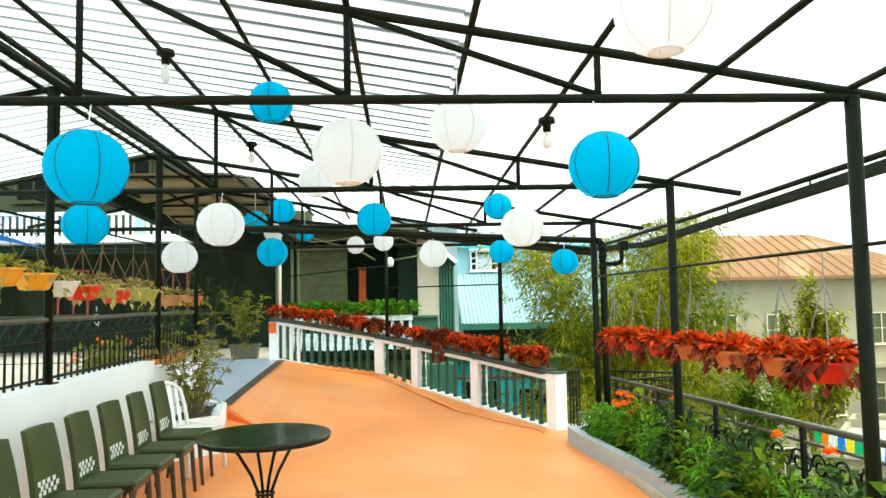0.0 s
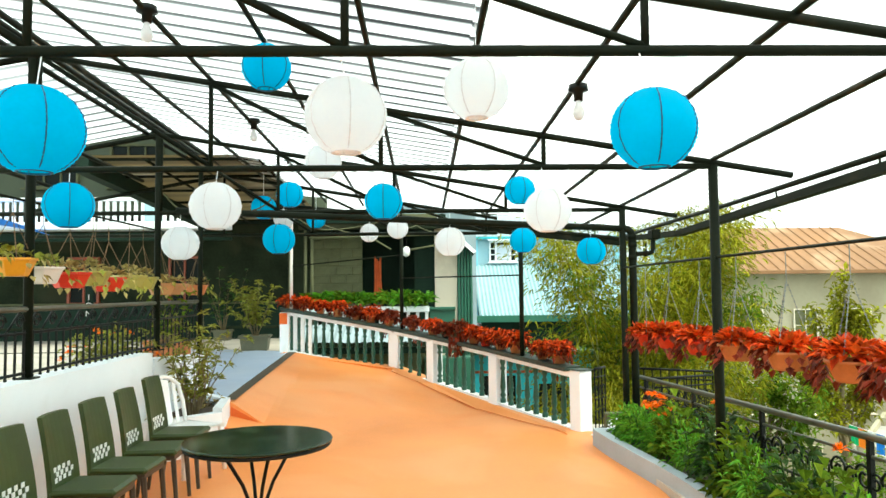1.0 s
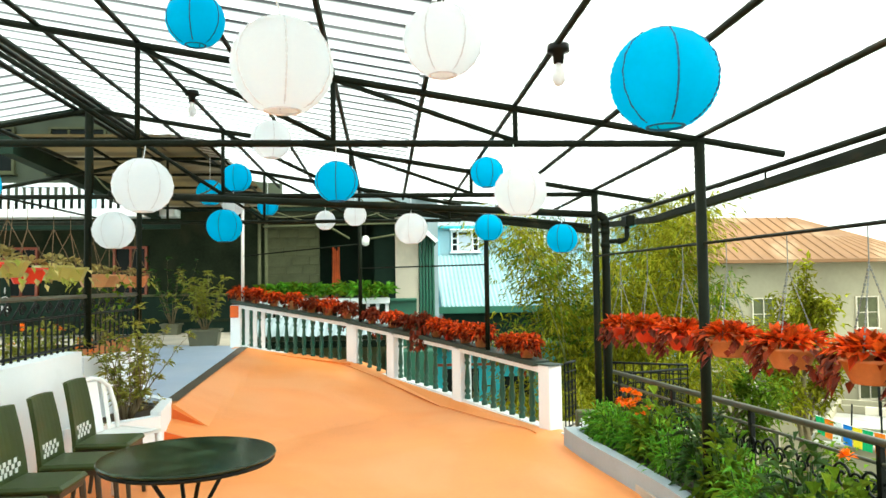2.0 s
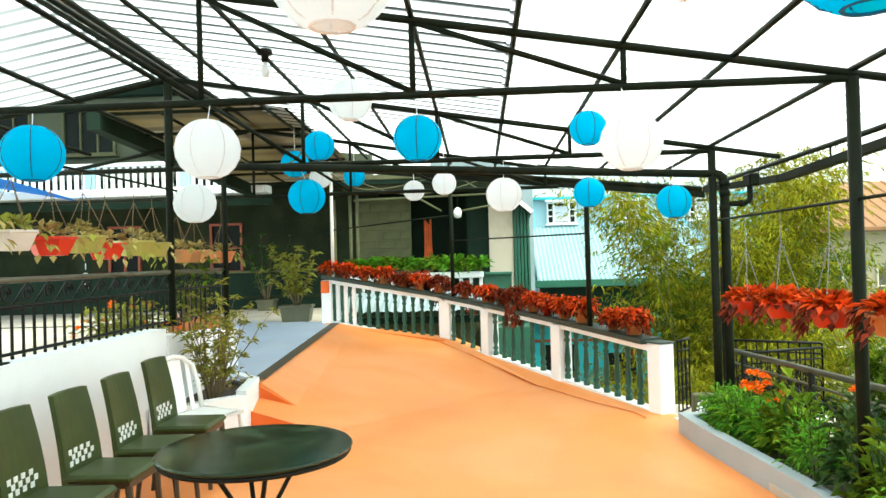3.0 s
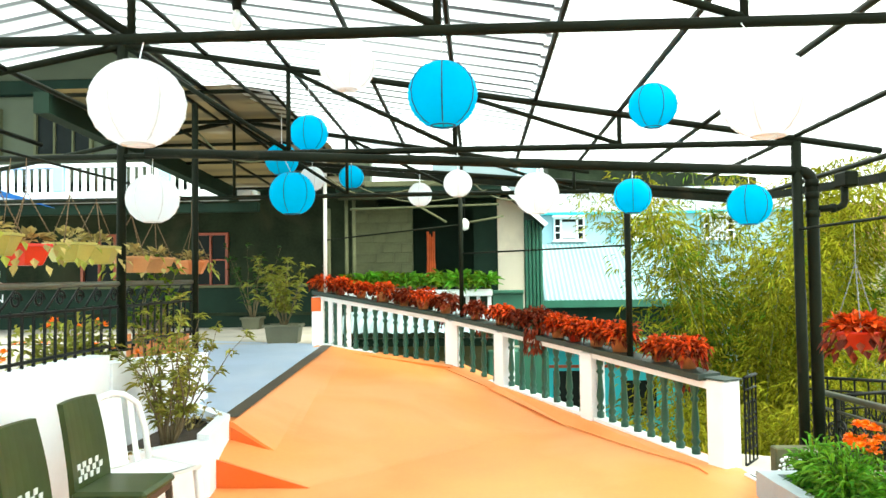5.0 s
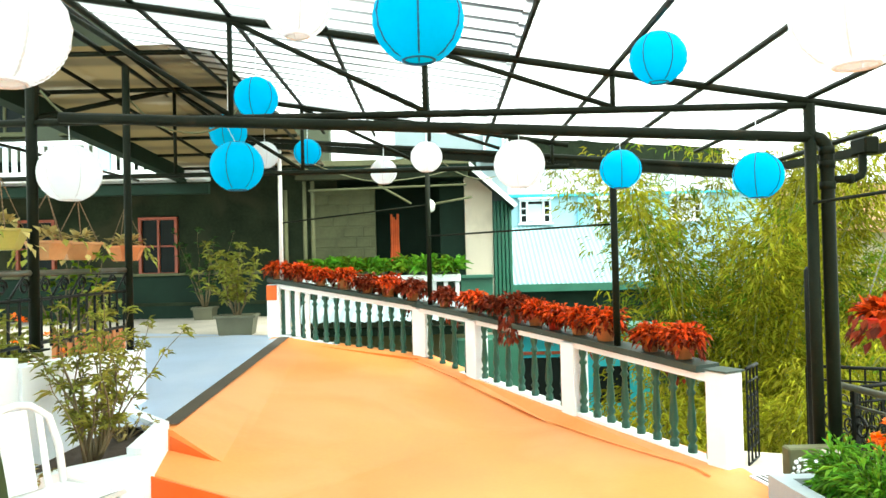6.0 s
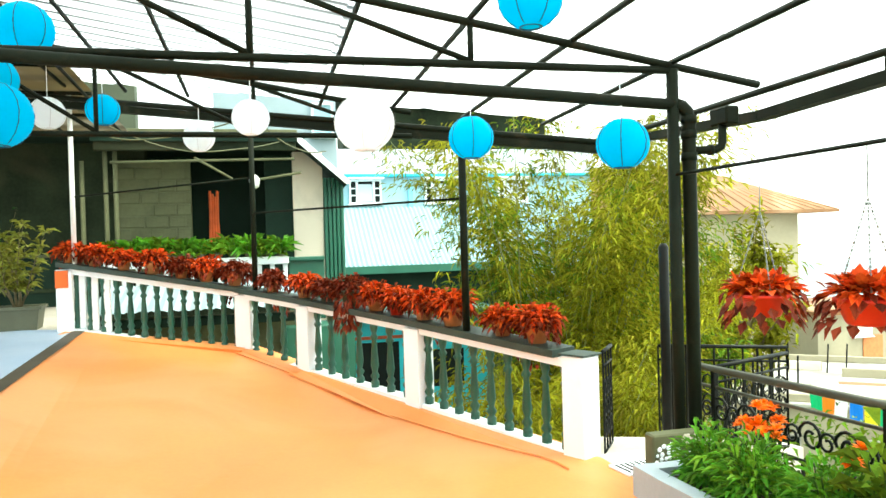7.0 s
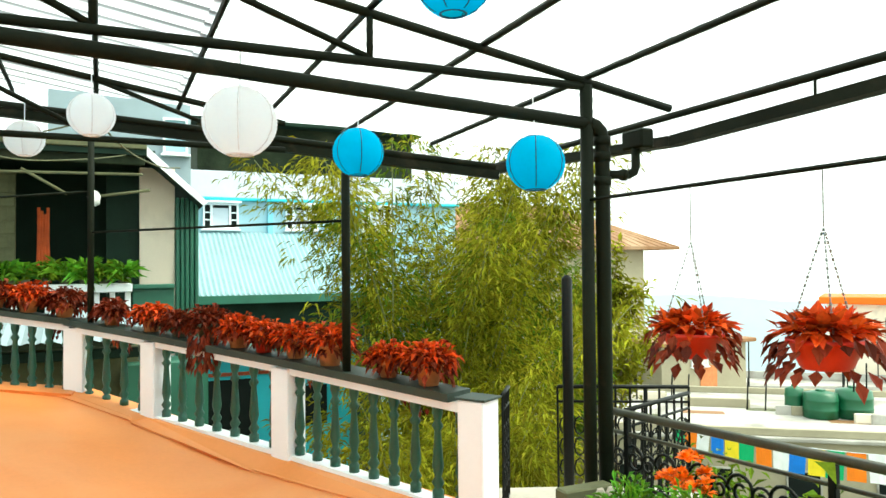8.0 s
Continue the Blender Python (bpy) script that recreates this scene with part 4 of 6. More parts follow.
for k in range(28):
    x = 10.8 + k * 0.58
    tx = min(max(x, 14.0), 22.3)
    part("seam", Shape().tube([(x, -1.0, 2.40), (x if 14 < x < 22.3 else (x + tx) / 2, 4 if 14 < x < 22.3 else 1.5, 4.78 if 14 < x < 22.3 else 3.55)], 0.03, 4), RUST, br)
for x in (13.0, 15.6, 18.2, 20.8, 23.4):
    for z in (-0.2, -3.6, -6.6):
        window(br, x, -0.02, z, 1.1, 1.5, CREAM, 2, 2, STONE)
part("ledge", Shape().bevel_box((18.4, -0.15, -2.0), (13.8, 0.4, 0.25), 0.03), BEIGE, br)
an = thing("annex_house", pose(26.8, 33, 0), "low beige annex with a wooden door", "house")
part("wall", Shape().box((0, 2, -6), (5.5, 5, 7)), BEIGE, an)
part("roof", Shape().bevel_box((0, 2, -2.35), (6.2, 5.8, 0.2), 0.03), RUST, an)
part("door", Shape().bevel_box((0.2, -0.53, -4.6), (1.1, 0.06, 2.2), 0.02), TERRACOTTA, an, "brown wooden door")
window(an, -0.4, -0.52, -3.2, 1.0, 0.6, WHITE, 1, 1, CREAM)


# ---- town below ----
def block_house(x, y, w, d, top, wall_mat, rz=0.0, floors=2, parapet=0.5):
    b = thing("town_house", pose(x, y, 0, 0, 0, rz), "flat-roofed concrete town house with dark windows", "house", "town houses")
    part("wall", Shape().box((0, 0, top - 4 * floors / 2), (w, d, 4 * floors)), wall_mat, b)
    part("roof", Shape().bevel_box((0, 0, top + 0.06), (w + 0.5, d + 0.5, 0.14), 0.03), CHALK, b, "whitish flat concrete roof")
    for sx, sy, lx, ly in ((0, -d / 2, w, 0.15), (0, d / 2, w, 0.15), (-w / 2, 0, 0.15, d), (w / 2, 0, 0.15, d)):
        part("parapet", Shape().bevel_box((sx, sy, top + 0.13 + parapet / 2), (lx, ly, parapet), 0.02), wall_mat, b)
    n = max(2, int(w / 2.2))
    for f in range(floors):
        for k in range(n):
            window(b, -w / 2 + (k + 0.5) * w / n, -d / 2 - 0.01, top - 1.5 - f * 3, 1.0, 1.1, CHALK, 1, 1)
    return b


near_roof = block_house(22.5, 24.7, 13, 8, -4.15, BEIGE, -38, 2, 0.25)
for k in range(14):
    u = (k * 0.618) % 1.0
    lx, ly = -5.6 + 11.2 * u, -2.2 + 4.6 * ((k * 0.377) % 1.0)
    if k % 2:
        part("roof_wall", Shape().bevel_box((lx, ly, -3.86), (1.4 + 1.6 * ((k * 0.23) % 1.0), 0.16, 0.34), 0.02), (CHALK, BEIGE, CREAM)[k % 3], near_roof)
    else:
        part("roof_rod", Shape().tube([(lx, ly, -4.0), (lx + 0.05, ly, -3.0 + 0.5 * u)], 0.03, 5), IRON, near_roof)
for k in range(5):
    part("roof_stain", Shape().bevel_box((-5 + 2.4 * k, -1.4 + 0.9 * (k % 3), -4.015), (1.5, 0.5, 0.012), 0.003), RUST if k % 2 else STONE, near_roof, "rusty sheet lying on the roof")
block_house(30.0, 27.0, 14, 10, -5.4, CHALK, -30, 2)
block_house(41.0, 38.0, 14, 9, -6.8, CHALK, -42, 2)
block_house(35.0, 16.0, 9, 8, -4.2, CREAM, -55, 2)
block_house(52.0, 30.0, 12, 9, -7.5, BEIGE, -60, 2)
block_house(46.0, 55.0, 14, 9, -10.5, CHALK, -35, 3)
block_house(27.0, 44.0, 12, 7, -7.6, CHALK, -35, 2)
oh = thing("orange_house", pose(51, 39, -1.35, 0, 0, -55), "distant house with an orange roof storey", "house")
part("wall", Shape().box((0, 0, -4), (8, 6, 8)), CREAM, oh)
part("roof", Shape().bevel_box((0, 0, 0.2), (9, 7, 0.5), 0.05), PETAL, oh, "orange painted roof edge")
for k in range(3):
    window(oh, -2.4 + 2.4 * k, -3.01, -1.6, 1.0, 1.3, CHALK, 1, 1)
for x, y, r, h, z in ((24.14, 22.75, 0.62, 0.95, -4.0), (23.14, 23.3, 0.58, 0.85, -4.0), (22.9, 24.2, 0.33, 0.9, -4.0)):
    tk = thing("water_tank", pose(x, y, z), "green plastic rooftop water tank", "water tank", "water tanks")
    part("body", Shape().lathe([(0.01, 0), (r, 0), (r, h * 0.32), (r * 1.03, h * 0.35), (r, h * 0.38), (r, h * 0.7), (r * 1.03, h * 0.73), (r, h * 0.76), (r * 0.95, h), (r * 0.3, h * 1.1), (0.01, h * 1.1)], 18), TANK, tk, smooth=True)
    part("lid", Shape().lathe([(0.01, h * 1.17), (r * 0.28, h * 1.16), (r * 0.3, h * 1.1)], 14), TANK, tk)
for k in range(16):
    x, y = 18 + 1.9 * k * 0.9 + rng.uniform(-1, 1), 24 + rng.uniform(0, 14)
    s = Shape().tube([(0, 0, -5), (rng.uniform(-.1, .1), 0, rng.uniform(-2.2, -0.6))], 0.035, 5)
    o = solid("roof_rod", s, IRON, "thin pole standing on a far roof", "pole", kind="thing", group="roof poles")
    o.location = (x, y, -0.8)

# ---- pipes and slim posts before the house wall ----
for px_, top_ in ((-2.41, 3.07), (-2.27, 3.05), (-2.74, 2.82)):
    pp = thing("porch_post", pose(px_, 16.6, 0), "slim grey-green steel post before the dark house wall", "post", "porch posts")
    part("tube", Shape().tube([(0, 0, 0.3), (0, 0, top_)], 0.035, 8), STONE, pp, smooth=True)
    part("foot", Shape().bevel_box((0, 0, 0.31), (0.12, 0.12, 0.02), 0.003), STONE, pp)


# ---- paper lanterns ----
def lantern(d, paper, rib_mat, label):
    t = thing("paper_lantern", pose(0, 0, 0), label, "lantern", "paper lanterns")
    R = d / 2
    prof = []
    N = 44
    for i in range(N + 1):
        a = -math.pi / 2 + 0.36 + (math.pi - 0.72) * i / N
        rr = R * (1.0 if i % 2 else 0.978)
        prof.append((rr * math.cos(a), rr * 0.96 * math.sin(a)))
    part("shade", Shape().lathe(prof, 40), paper, t, smooth=True)
    r0, z0 = prof[0]
    part("bottom_ring", Shape().tube([(r0 * math.cos(k * 0.524), r0 * math.sin(k * 0.524), z0) for k in range(13)], 0.005, 5), rib_mat, t, smooth=True)
    r1, z1 = prof[-1]
    part("top_ring", Shape().tube([(r1 * math.cos(k * 0.524), r1 * math.sin(k * 0.524), z1) for k in range(13)], 0.005, 5), rib_mat, t, smooth=True)
    for k in range(6):
        a = k * math.pi / 3 + 0.3
        part("rib", Shape().tube([((r + 0.001) * math.cos(a), (r + 0.001) * math.sin(a), z) for r, z in prof[2:-2:3]], 0.0032, 4), rib_mat, t)
    part("wire_hook", Shape().tube([(-r1, 0, z1), (0, 0, z1 + 0.015), (r1, 0, z1)], 0.003, 4), rib_mat, t)
    return t


LANTERNS = [(-1.36, 3.53, 2.27, .368, 1), (-2.44, 6.06, 2.28, .357, 1), (-0.785, 5.0, 2.97, .292, 1), (-0.19, 3.80, 2.385, .355, 0), (0.40, 4.18, 2.605, .315, 0), (0.975, 2.49, 2.60, .333, 0),
            (1.01, 3.40, 2.235, .325, 1), (-1.365, 6.01, 2.26, .367, 0), (-2.46, 8.58, 2.165, .388, 0), (-0.80, 7.59, 2.86, .348, 0), (-0.155, 6.14, 2.30, .287, 1), (1.085, 7.75, 2.597, .294, 1),
            (1.02, 5.82, 2.19, .33, 0), (0.43, 8.61, 2.158, .333, 0), (1.39, 9.81, 2.25, .336, 1), (1.955, 8.55, 2.042, .315, 1), (-0.19, 10.18, 2.44, .277, 0), (-0.668, 11.67, 2.504, .288, 0),
            (-1.47, 8.88, 2.222, .361, 1), (-1.405, 9.19, 2.76, .317, 1), (-2.02, 10.63, 2.777, .345, 1), (-1.415, 11.33, 2.68, .28, 1), (-2.0, 11.96, 2.753, .31, 0)]
kits = {}
for x, y, z, d, blue in LANTERNS:
    key = (blue, d)
    if key not in kits:
        kits[key] = lantern(d, PAPER_BLUE if blue else PAPER_WHITE, WIRE_BLUE if blue else WIRE_GREY, "sky-blue ribbed paper lantern hanging under the roof" if blue else "white ribbed paper lantern hanging under the roof")
        o = kits[key]
    else:
        o = copy_thing(kits[key], pose(0, 0, 0))
    near = min((abs(y - ty), ty) for ty in (3.57, 6.07, 8.58))
    turn = rng.uniform(0, 90)
    low = near[0] < 0.35 and z < 2.5
    hook = Vector((0, near[1] - y, 2.593 + drop(y) - z)) if low else Vector((0, 0, top_z(x) + 0.09 + drop(y) - z))
    hook.rotate(Matrix.Rotation(-radians(turn), 3, 'Z'))
    ln = new("string", mesh_of("string", Shape().tube([(0, 0, 0.42 * d), hook], 0.003, 4), WHITE))
    ln.parent = o
    o.matrix_basis = pose(x, y, z, 0, 0, turn)

BULB = mat("clear bulb glass", (0.85, 0.86, 0.88), 0.08, 0, 0.02, 3, 0, translucent=0.6)
for x, y, z in ((-1.41, 4.78, 3.22), (-1.39, 7.3, 3.17), (1.05, 4.88, 2.79)):
    b = thing("bare_bulb", pose(x, y, z), "clear bare bulb in a black socket under the roof tube", "lamp", "bare bulbs")
    part("socket", Shape().lathe([(0.001, 0.04), (0.055, 0.035), (0.06, 0.0), (0.03, -0.01), (0.027, -0.06), (0.001, -0.06)], 12), IRON, b, smooth=True)
    part("bulb", Shape().lathe([(0.014, -0.06), (0.020, -0.08), (0.034, -0.12), (0.034, -0.145), (0.020, -0.17), (0.001, -0.178)], 12), BULB, b, smooth=True)


# ---- chairs and table ----
def dining_chair():
    c = thing("dining_chair", pose(0, 0, 0), "dark olive upholstered dining chair with a white check band", "chair", "chairs along the wall")
    W = 0.40
    sh = Shape()
    NZ, NY, th = 14, 6, 0.032
    def back_x(z):
        u = (z - 0.36) / 0.58
        return -0.235 - 0.085 * u ** 1.6
    for s in (0, 1):
        for i in range(NZ + 1):
            z = 0.36 + 0.58 * i / NZ
            hw = W / 2 * (0.96 - 0.10 * (i / NZ) ** 2)
            for k in range(NY + 1):
                y = -hw + 2 * hw * k / NY
                top = 0.004 * (y / hw) ** 2 * (i / NZ)
                bow = -0.018 * (1 - (y / hw) ** 2)
                sh.v.append((back_x(z) + bow + (th if s else 0), y, z - top))
    M = (NZ + 1) * (NY + 1)
    for i in range(NZ):
        for k in range(NY):
            a = i * (NY + 1) + k
            sh.f.append((a, a + NY + 1, a + NY + 2, a + 1))
            sh.f.append((M + a, M + a + 1, M + a + NY + 2, M + a + NY + 1))
    for i in range(NZ):
        a, b = i * (NY + 1), i * (NY + 1) + NY
        sh.f.append((a, M + a, M + a + NY + 1, a + NY + 1))
        sh.f.append((b, b + NY + 1, M + b + NY + 1, M + b))
    for k in range(NY):
        a = NZ * (NY + 1) + k
        sh.f.append((a, M + a, M + a + 1, a + 1))
        sh.f.append((k, k + 1, M + k + 1, M + k))
    part("backrest", sh, LEATHER, c, smooth=False)
    seat = Shape().bevel_box((-0.035, 0, 0.445), (0.40, W, 0.05), 0.018)
    part("seat", seat, LEATHER, c)
    part("seat_frame", Shape().bevel_box((-0.035, 0, 0.405), (0.37, W - 0.03, 0.04), 0.005), LEG, c, "dark brown wooden seat frame")
    for r in range(3):
        for k in range(8):
            if (k + r) % 2 == 0:
                y = -0.112 + 0.032 * k
                z = 0.515 + 0.034 * r
                bow = -0.018 * (1 - (y / 0.2) ** 2)
                part("check_patch", Shape().box((back_x(z) + bow + th + 0.002, y, z), (0.005, 0.030, 0.032)), WHITE_PATCH, c, "white check patch")
    for sx, sy in ((-0.2, -1), (-0.2, 1), (0.135, -1), (0.135, 1)):
        y = sy * (W / 2 - 0.03)
        part("leg", Shape().tube([(sx, y, 0.40), (sx + (0.03 if sx > 0 else -0.05), y, 0.0)], [0.021, 0.015], 6), LEG, c)
    return c


proto = dining_chair()
slots = [(6.98, 0.0), (6.42, 1.5), (5.86, -1.0), (5.31, 1.0), (4.77, -1.5), (4.22, 0.5), (3.66, 0.0)]
for i, (y, a) in enumerate(slots):
    m = pose(-1.925 + 0.01 * math.sin(i * 3), y + 0.15, 0.001, 0, 0, 0.5 + a) @ Matrix.Diagonal((1, 1, 0.97, 1))
    if i == 0:
        proto.matrix_basis = m
    else:
        copy_thing(proto, m)


def plastic_chair(m):
    c = thing("plastic_chair", m, "white moulded plastic armchair beside the planter", "chair")
    b = Shape()
    arch = [(-0.22, -0.20, 0.40), (-0.27, -0.205, 0.60), (-0.30, -0.17, 0.76), (-0.315, -0.08, 0.83), (-0.32, 0, 0.845), (-0.315, 0.08, 0.83), (-0.30, 0.17, 0.76), (-0.27, 0.205, 0.60), (-0.22, 0.20, 0.40)]
    b.tube(arch, 0.020, 8)
    part("back_frame", b, PLASTIC, c, smooth=True)
    for y, w_ in ((-0.02, 0.16), (0.12, 0.04)):
        part("back_slat", Shape().bevel_box((0, 0, 0), (0.012, w_, 0.42), 0.004, Matrix.Translation((-0.272, y, 0.61)) @ Matrix.Rotation(-0.21, 4, 'Y')), PLASTIC, c)
    s = Shape()
    for i in range(9):
        for k in range(9):
            x, y = -0.24 + 0.48 * i / 8, -0.22 + 0.44 * k / 8
            z = 0.415 - 0.02 * (1 - (y / 0.22) ** 2) + (0.012 if i == 8 else 0)
            s.v.append((x, y, z))
    for i in range(8):
        for k in range(8):
            a = i * 9 + k
            s.f.append((a, a + 9, a + 10, a + 1))
    seat = part("seat", s, PLASTIC, c, smooth=True)
    part("seat_rim", Shape().tube([(-0.24, -0.22, 0.405), (0.24, -0.22, 0.41), (0.24, 0.22, 0.41), (-0.24, 0.22, 0.405)], 0.018, 6), PLASTIC, c, smooth=True)
    for sy in (-1, 1):
        part("leg", Shape().tube([(0.22, sy * 0.22, 0.41), (0.25, sy * 0.24, 0.0)], [0.028, 0.020], 8), PLASTIC, c, smooth=True)
        part("leg", Shape().tube([(-0.22, sy * 0.21, 0.41), (-0.28, sy * 0.24, 0.0)], [0.028, 0.020], 8), PLASTIC, c, smooth=True)
    return c


plastic_chair(pose(-2.06, 7.56, 0.001, 0, 0, -30))


def round_table(m):
    t = thing("round_table", m, "round dark green bistro table with curved metal legs", "table")
    part("tabletop", Shape().lathe([(0.001, 0.722), (0.40, 0.722), (0.428, 0.728), (0.432, 0.737), (0.426, 0.745), (0.001, 0.746)], 56), GLASS_TOP, t, "dark green glossy tabletop with painted reflection blotches", smooth=False)
    part("rim", Shape().tube([(0.415 * math.cos(k * math.pi / 24), 0.415 * math.sin(k * math.pi / 24), 0.714) for k in range(49)], 0.011, 6), IRON, t, smooth=True)
    for k in range(4):
        a = k * math.pi / 2 + 0.5
        pts = [(0.24, 0.715), (0.17, 0.62), (0.09, 0.48), (0.045, 0.36), (0.05, 0.25), (0.11, 0.12), (0.22, 0.02), (0.26, 0.008)]
        part("leg", Shape().tube([(r * math.cos(a), r * math.sin(a), z) for r, z in pts], 0.011, 8), IRON, t, smooth=True)
    part("collar", Shape().tube([(0.058 * math.cos(k * 0.524), 0.058 * math.sin(k * 0.524), 0.35) for k in range(13)], 0.009, 6), IRON, t, smooth=True)
    return t


round_table(pose(-0.87, 5.2, 0.006) @ Matrix.Diagonal((1.03, 1.03, 1, 1)))


# ---- iron railings ----
def scroll(c, r, flip=1, turns=1.35):
    pts = []
    for i in range(19):
        u = i / 18
        a = u * turns * 2 * math.pi
        rr = r * (1 - 0.72 * u)
        pts.append((c[0], c[1] + flip * rr * math.cos(a), c[2] + rr * math.sin(a)))
    return pts


rail_l = thing("parapet_railing", pose(-2.72, 0, 0), "black wrought iron railing with scrolls on the parapet", "railing")
Y0, Y1 = 2.4, 9.9
for z, r in ((1.53, 0.020), (1.36, 0.011), (1.075, 0.012)):
    part("rail", Shape().tube([(0, Y0, z), (0, 8.3, z), (0.06, Y1, z)], r, 8), RAIL_LIT if r > 0.015 else IRON, rail_l, smooth=True)
pk = mesh_of("picket", Shape().box((0, 0, 1.195), (0.014, 0.014, 0.33)).bevel_box((0, 0, 1.03), (0.02, 0.02, 0.02), 0.004), IRON)
sc = Shape().tube(scroll((0, 0.055, 1.445), 0.055), 0.008, 5)
sc.tube([(0, -0.1, 1.38), (0, -0.03, 1.44), (0, 0.06, 1.52)], 0.008, 5)
sc_me = mesh_of("scroll", sc, IRON, True)
n = int((Y1 - Y0) / 0.115)
for k in range(n):
    y = Y0 + 0.06 + k * 0.115
    dx = 0.0 if y < 8.3 else 0.06 * (y - 8.3) / 1.6
    o = new("picket", pk)
    o.parent, o.location = rail_l, (dx, y, 0.02)
    if k % 2 == 0:
        o = new("scroll", sc_me)
        o.parent, o.location = rail_l, (dx, y, 0)

rail_r = thing("terrace_railing", pose(2.90, 0, 0, 0, 0, 2.63), "dark iron railing with scrollwork behind the flower bed", "railing")
for z, r in ((0.78, 0.023), (0.67, 0.011), (0.40, 0.011), (0.12, 0.012)):
    part("rail", Shape().tube([(0, 1.0, z + 0.10), (0, 8.76, z - 0.115)], r, 8), RAIL_LIT if r > 0.015 or z > 0.6 else IRON, rail_r, smooth=True)
sc2 = Shape().tube(scroll((0, 0, 0.535), 0.085), 0.009, 5)
sc2.tube(scroll((0, 0.13, 0.52), 0.06, -1), 0.008, 5)
sc2_me = mesh_of("scroll", sc2, IRON, True)
pk2 = mesh_of("picket", Shape().box((0, 0, 0.25), (0.013, 0.013, 0.30)), IRON)
for k in range(32):
    y = 1.15 + k * 0.236
    o = new("scroll", sc2_me)
    o.parent, o.location = rail_r, (0, y, 0.128 - 0.0277 * y)
    for q in range(2):
        o = new("picket", pk2)
        o.parent, o.location = rail_r, (0, y + 0.06 + 0.118 * q, 0.128 - 0.0277 * y)
for k in range(7):
    part("post", Shape().bevel_box((0, 1.2 + k * 1.22, 0.45 - 0.0277 * (1.2 + k * 1.22)), (0.035, 0.035, 0.90), 0.004), IRON, rail_r)


def lattice_panel(a, b, z0, z1, parent):
    a, b = Vector(a), Vector(b)
    L = (b - a).length
    for z in (z1, z1 - 0.10, z0):
        part("rail", Shape().tube([(a.x, a.y, z), (b.x, b.y, z)], 0.014 if z == z1 else 0.009, 6), IRON, parent, smooth=True)
    n = max(3, int(L / 0.09))
    for k in range(n + 1):
        p = a.lerp(b, k / n)
        part("picket", Shape().tube([(p.x, p.y, z0), (p.x, p.y, z1)], 0.008, 5), IRON, parent)
        if k < n:
            q = a.lerp(b, (k + 0.5) / n)
            for z in (z0 + 0.16, z0 + 0.30, z0 + 0.44):
                ring = [(q.x + 0.035 * math.cos(i * 0.785) * (b.x - a.x) / L, q.y + 0.035 * math.cos(i * 0.785) * (b.y - a.y) / L, z + 0.06 * math.sin(i * 0.785)) for i in range(9)]
                part("ring", Shape().tube(ring, 0.006, 4), IRON, parent)


land = thing("landing_fence", pose(0, 0, 0), "black iron lattice fence round the stair landing", "fence")
lattice_panel((2.66, 9.42, 0), (3.42, 9.0, 0), -0.02, 0.68, land)
lattice_panel((3.42, 9.0, 0), (2.66, 8.72, 0), -0.02, 0.64, land)
gate = thing("lattice_gate", pose(0, 0, 0), "folded black lattice gate beside the white post", "gate")
lattice_panel((2.12, 9.22, 0), (2.30, 9.46, 0), 0.0, 0.70, gate)
sp = thing("gate_post", pose(2.58, 9.18, 0), "short round dark gate post", "post")
part("tube", Shape().tube([(0, 0, -0.4), (0, 0, 1.41), (0, 0, 1.435)], [0.034, 0.034, 0.018], 12), IRON, sp, smooth=True)
ld = Shape().prism([(2.62, 8.6), (3.5, 8.95), (3.45, 9.1), (2.7, 9.5), (2.1, 9.75), (2.0, 9.3)], -0.2, -0.02)
solid("floor_landing", ld, CONCRETE, "pale concrete stair landing", "floor")
mz = thing("pebble_block", pose(2.21, 8.50, 0.0), "low block faced with white pebble mosaic", "planter block")
part("core", Shape().bevel_box((0, 0, 0.155), (0.32, 0.10, 0.33), 0.01), STONE, mz)
pr = random.Random(3)
laid = []
for k in range(400):
    x, z = pr.uniform(-0.145, 0.145), pr.uniform(0.03, 0.305)
    band = abs(z - 0.18 - 0.75 * x + 0.10 * math.sin(x * 16)) < 0.062
    r = pr.uniform(0.010, 0.016) if band else pr.uniform(0.030, 0.042)
    if any(math.hypot(x - a, z - b) < (r + q) * 0.92 for a, b, q in laid) or abs(x) > 0.158 - r * 0.8 or z > 0.318 - r * 0.8:
        continue
    laid.append((x, z, r))
    sides = 9 if band else 6
    o = part("pebble" if band else "flat_stone", Shape().lathe([(0.001, 0.008), (r * 0.7, 0.006), (r, 0.0)], sides), WHITE if band else CONCRETE, mz)
    o.matrix_basis = Matrix.Translation((x, -0.0505, z)) @ Matrix.Rotation(math.pi / 2, 4, 'X')
gt = thing("drain_grate", pose(2.16, 8.84, 0.0, 0, 0, 8), "pale slotted drain grate beside the flower bed", "grate")
part("plate", Shape().bevel_box((0, 0, 0.008), (0.30, 0.22, 0.016), 0.004), WHITE, gt)
for k in range(7):
    part("slot", Shape().box((-0.115 + k * 0.038, 0, 0.0175), (0.014, 0.17, 0.003)), IRON, gt)


# ---- plants ----
def chain(sh, a, b, n=10, r=0.0035):
    a, b = Vector(a), Vector(b)
    for i in range(n):
        p, q = a.lerp(b, i / n), a.lerp(b, (i + 0.8) / n)
        sh.tube([p, q], r if i % 2 else r * 1.7, 4)


POT_RED = mat("red plastic pot", (0.62, 0.025, 0.008), 0.4, 0, 0.12, 6, 0.03)
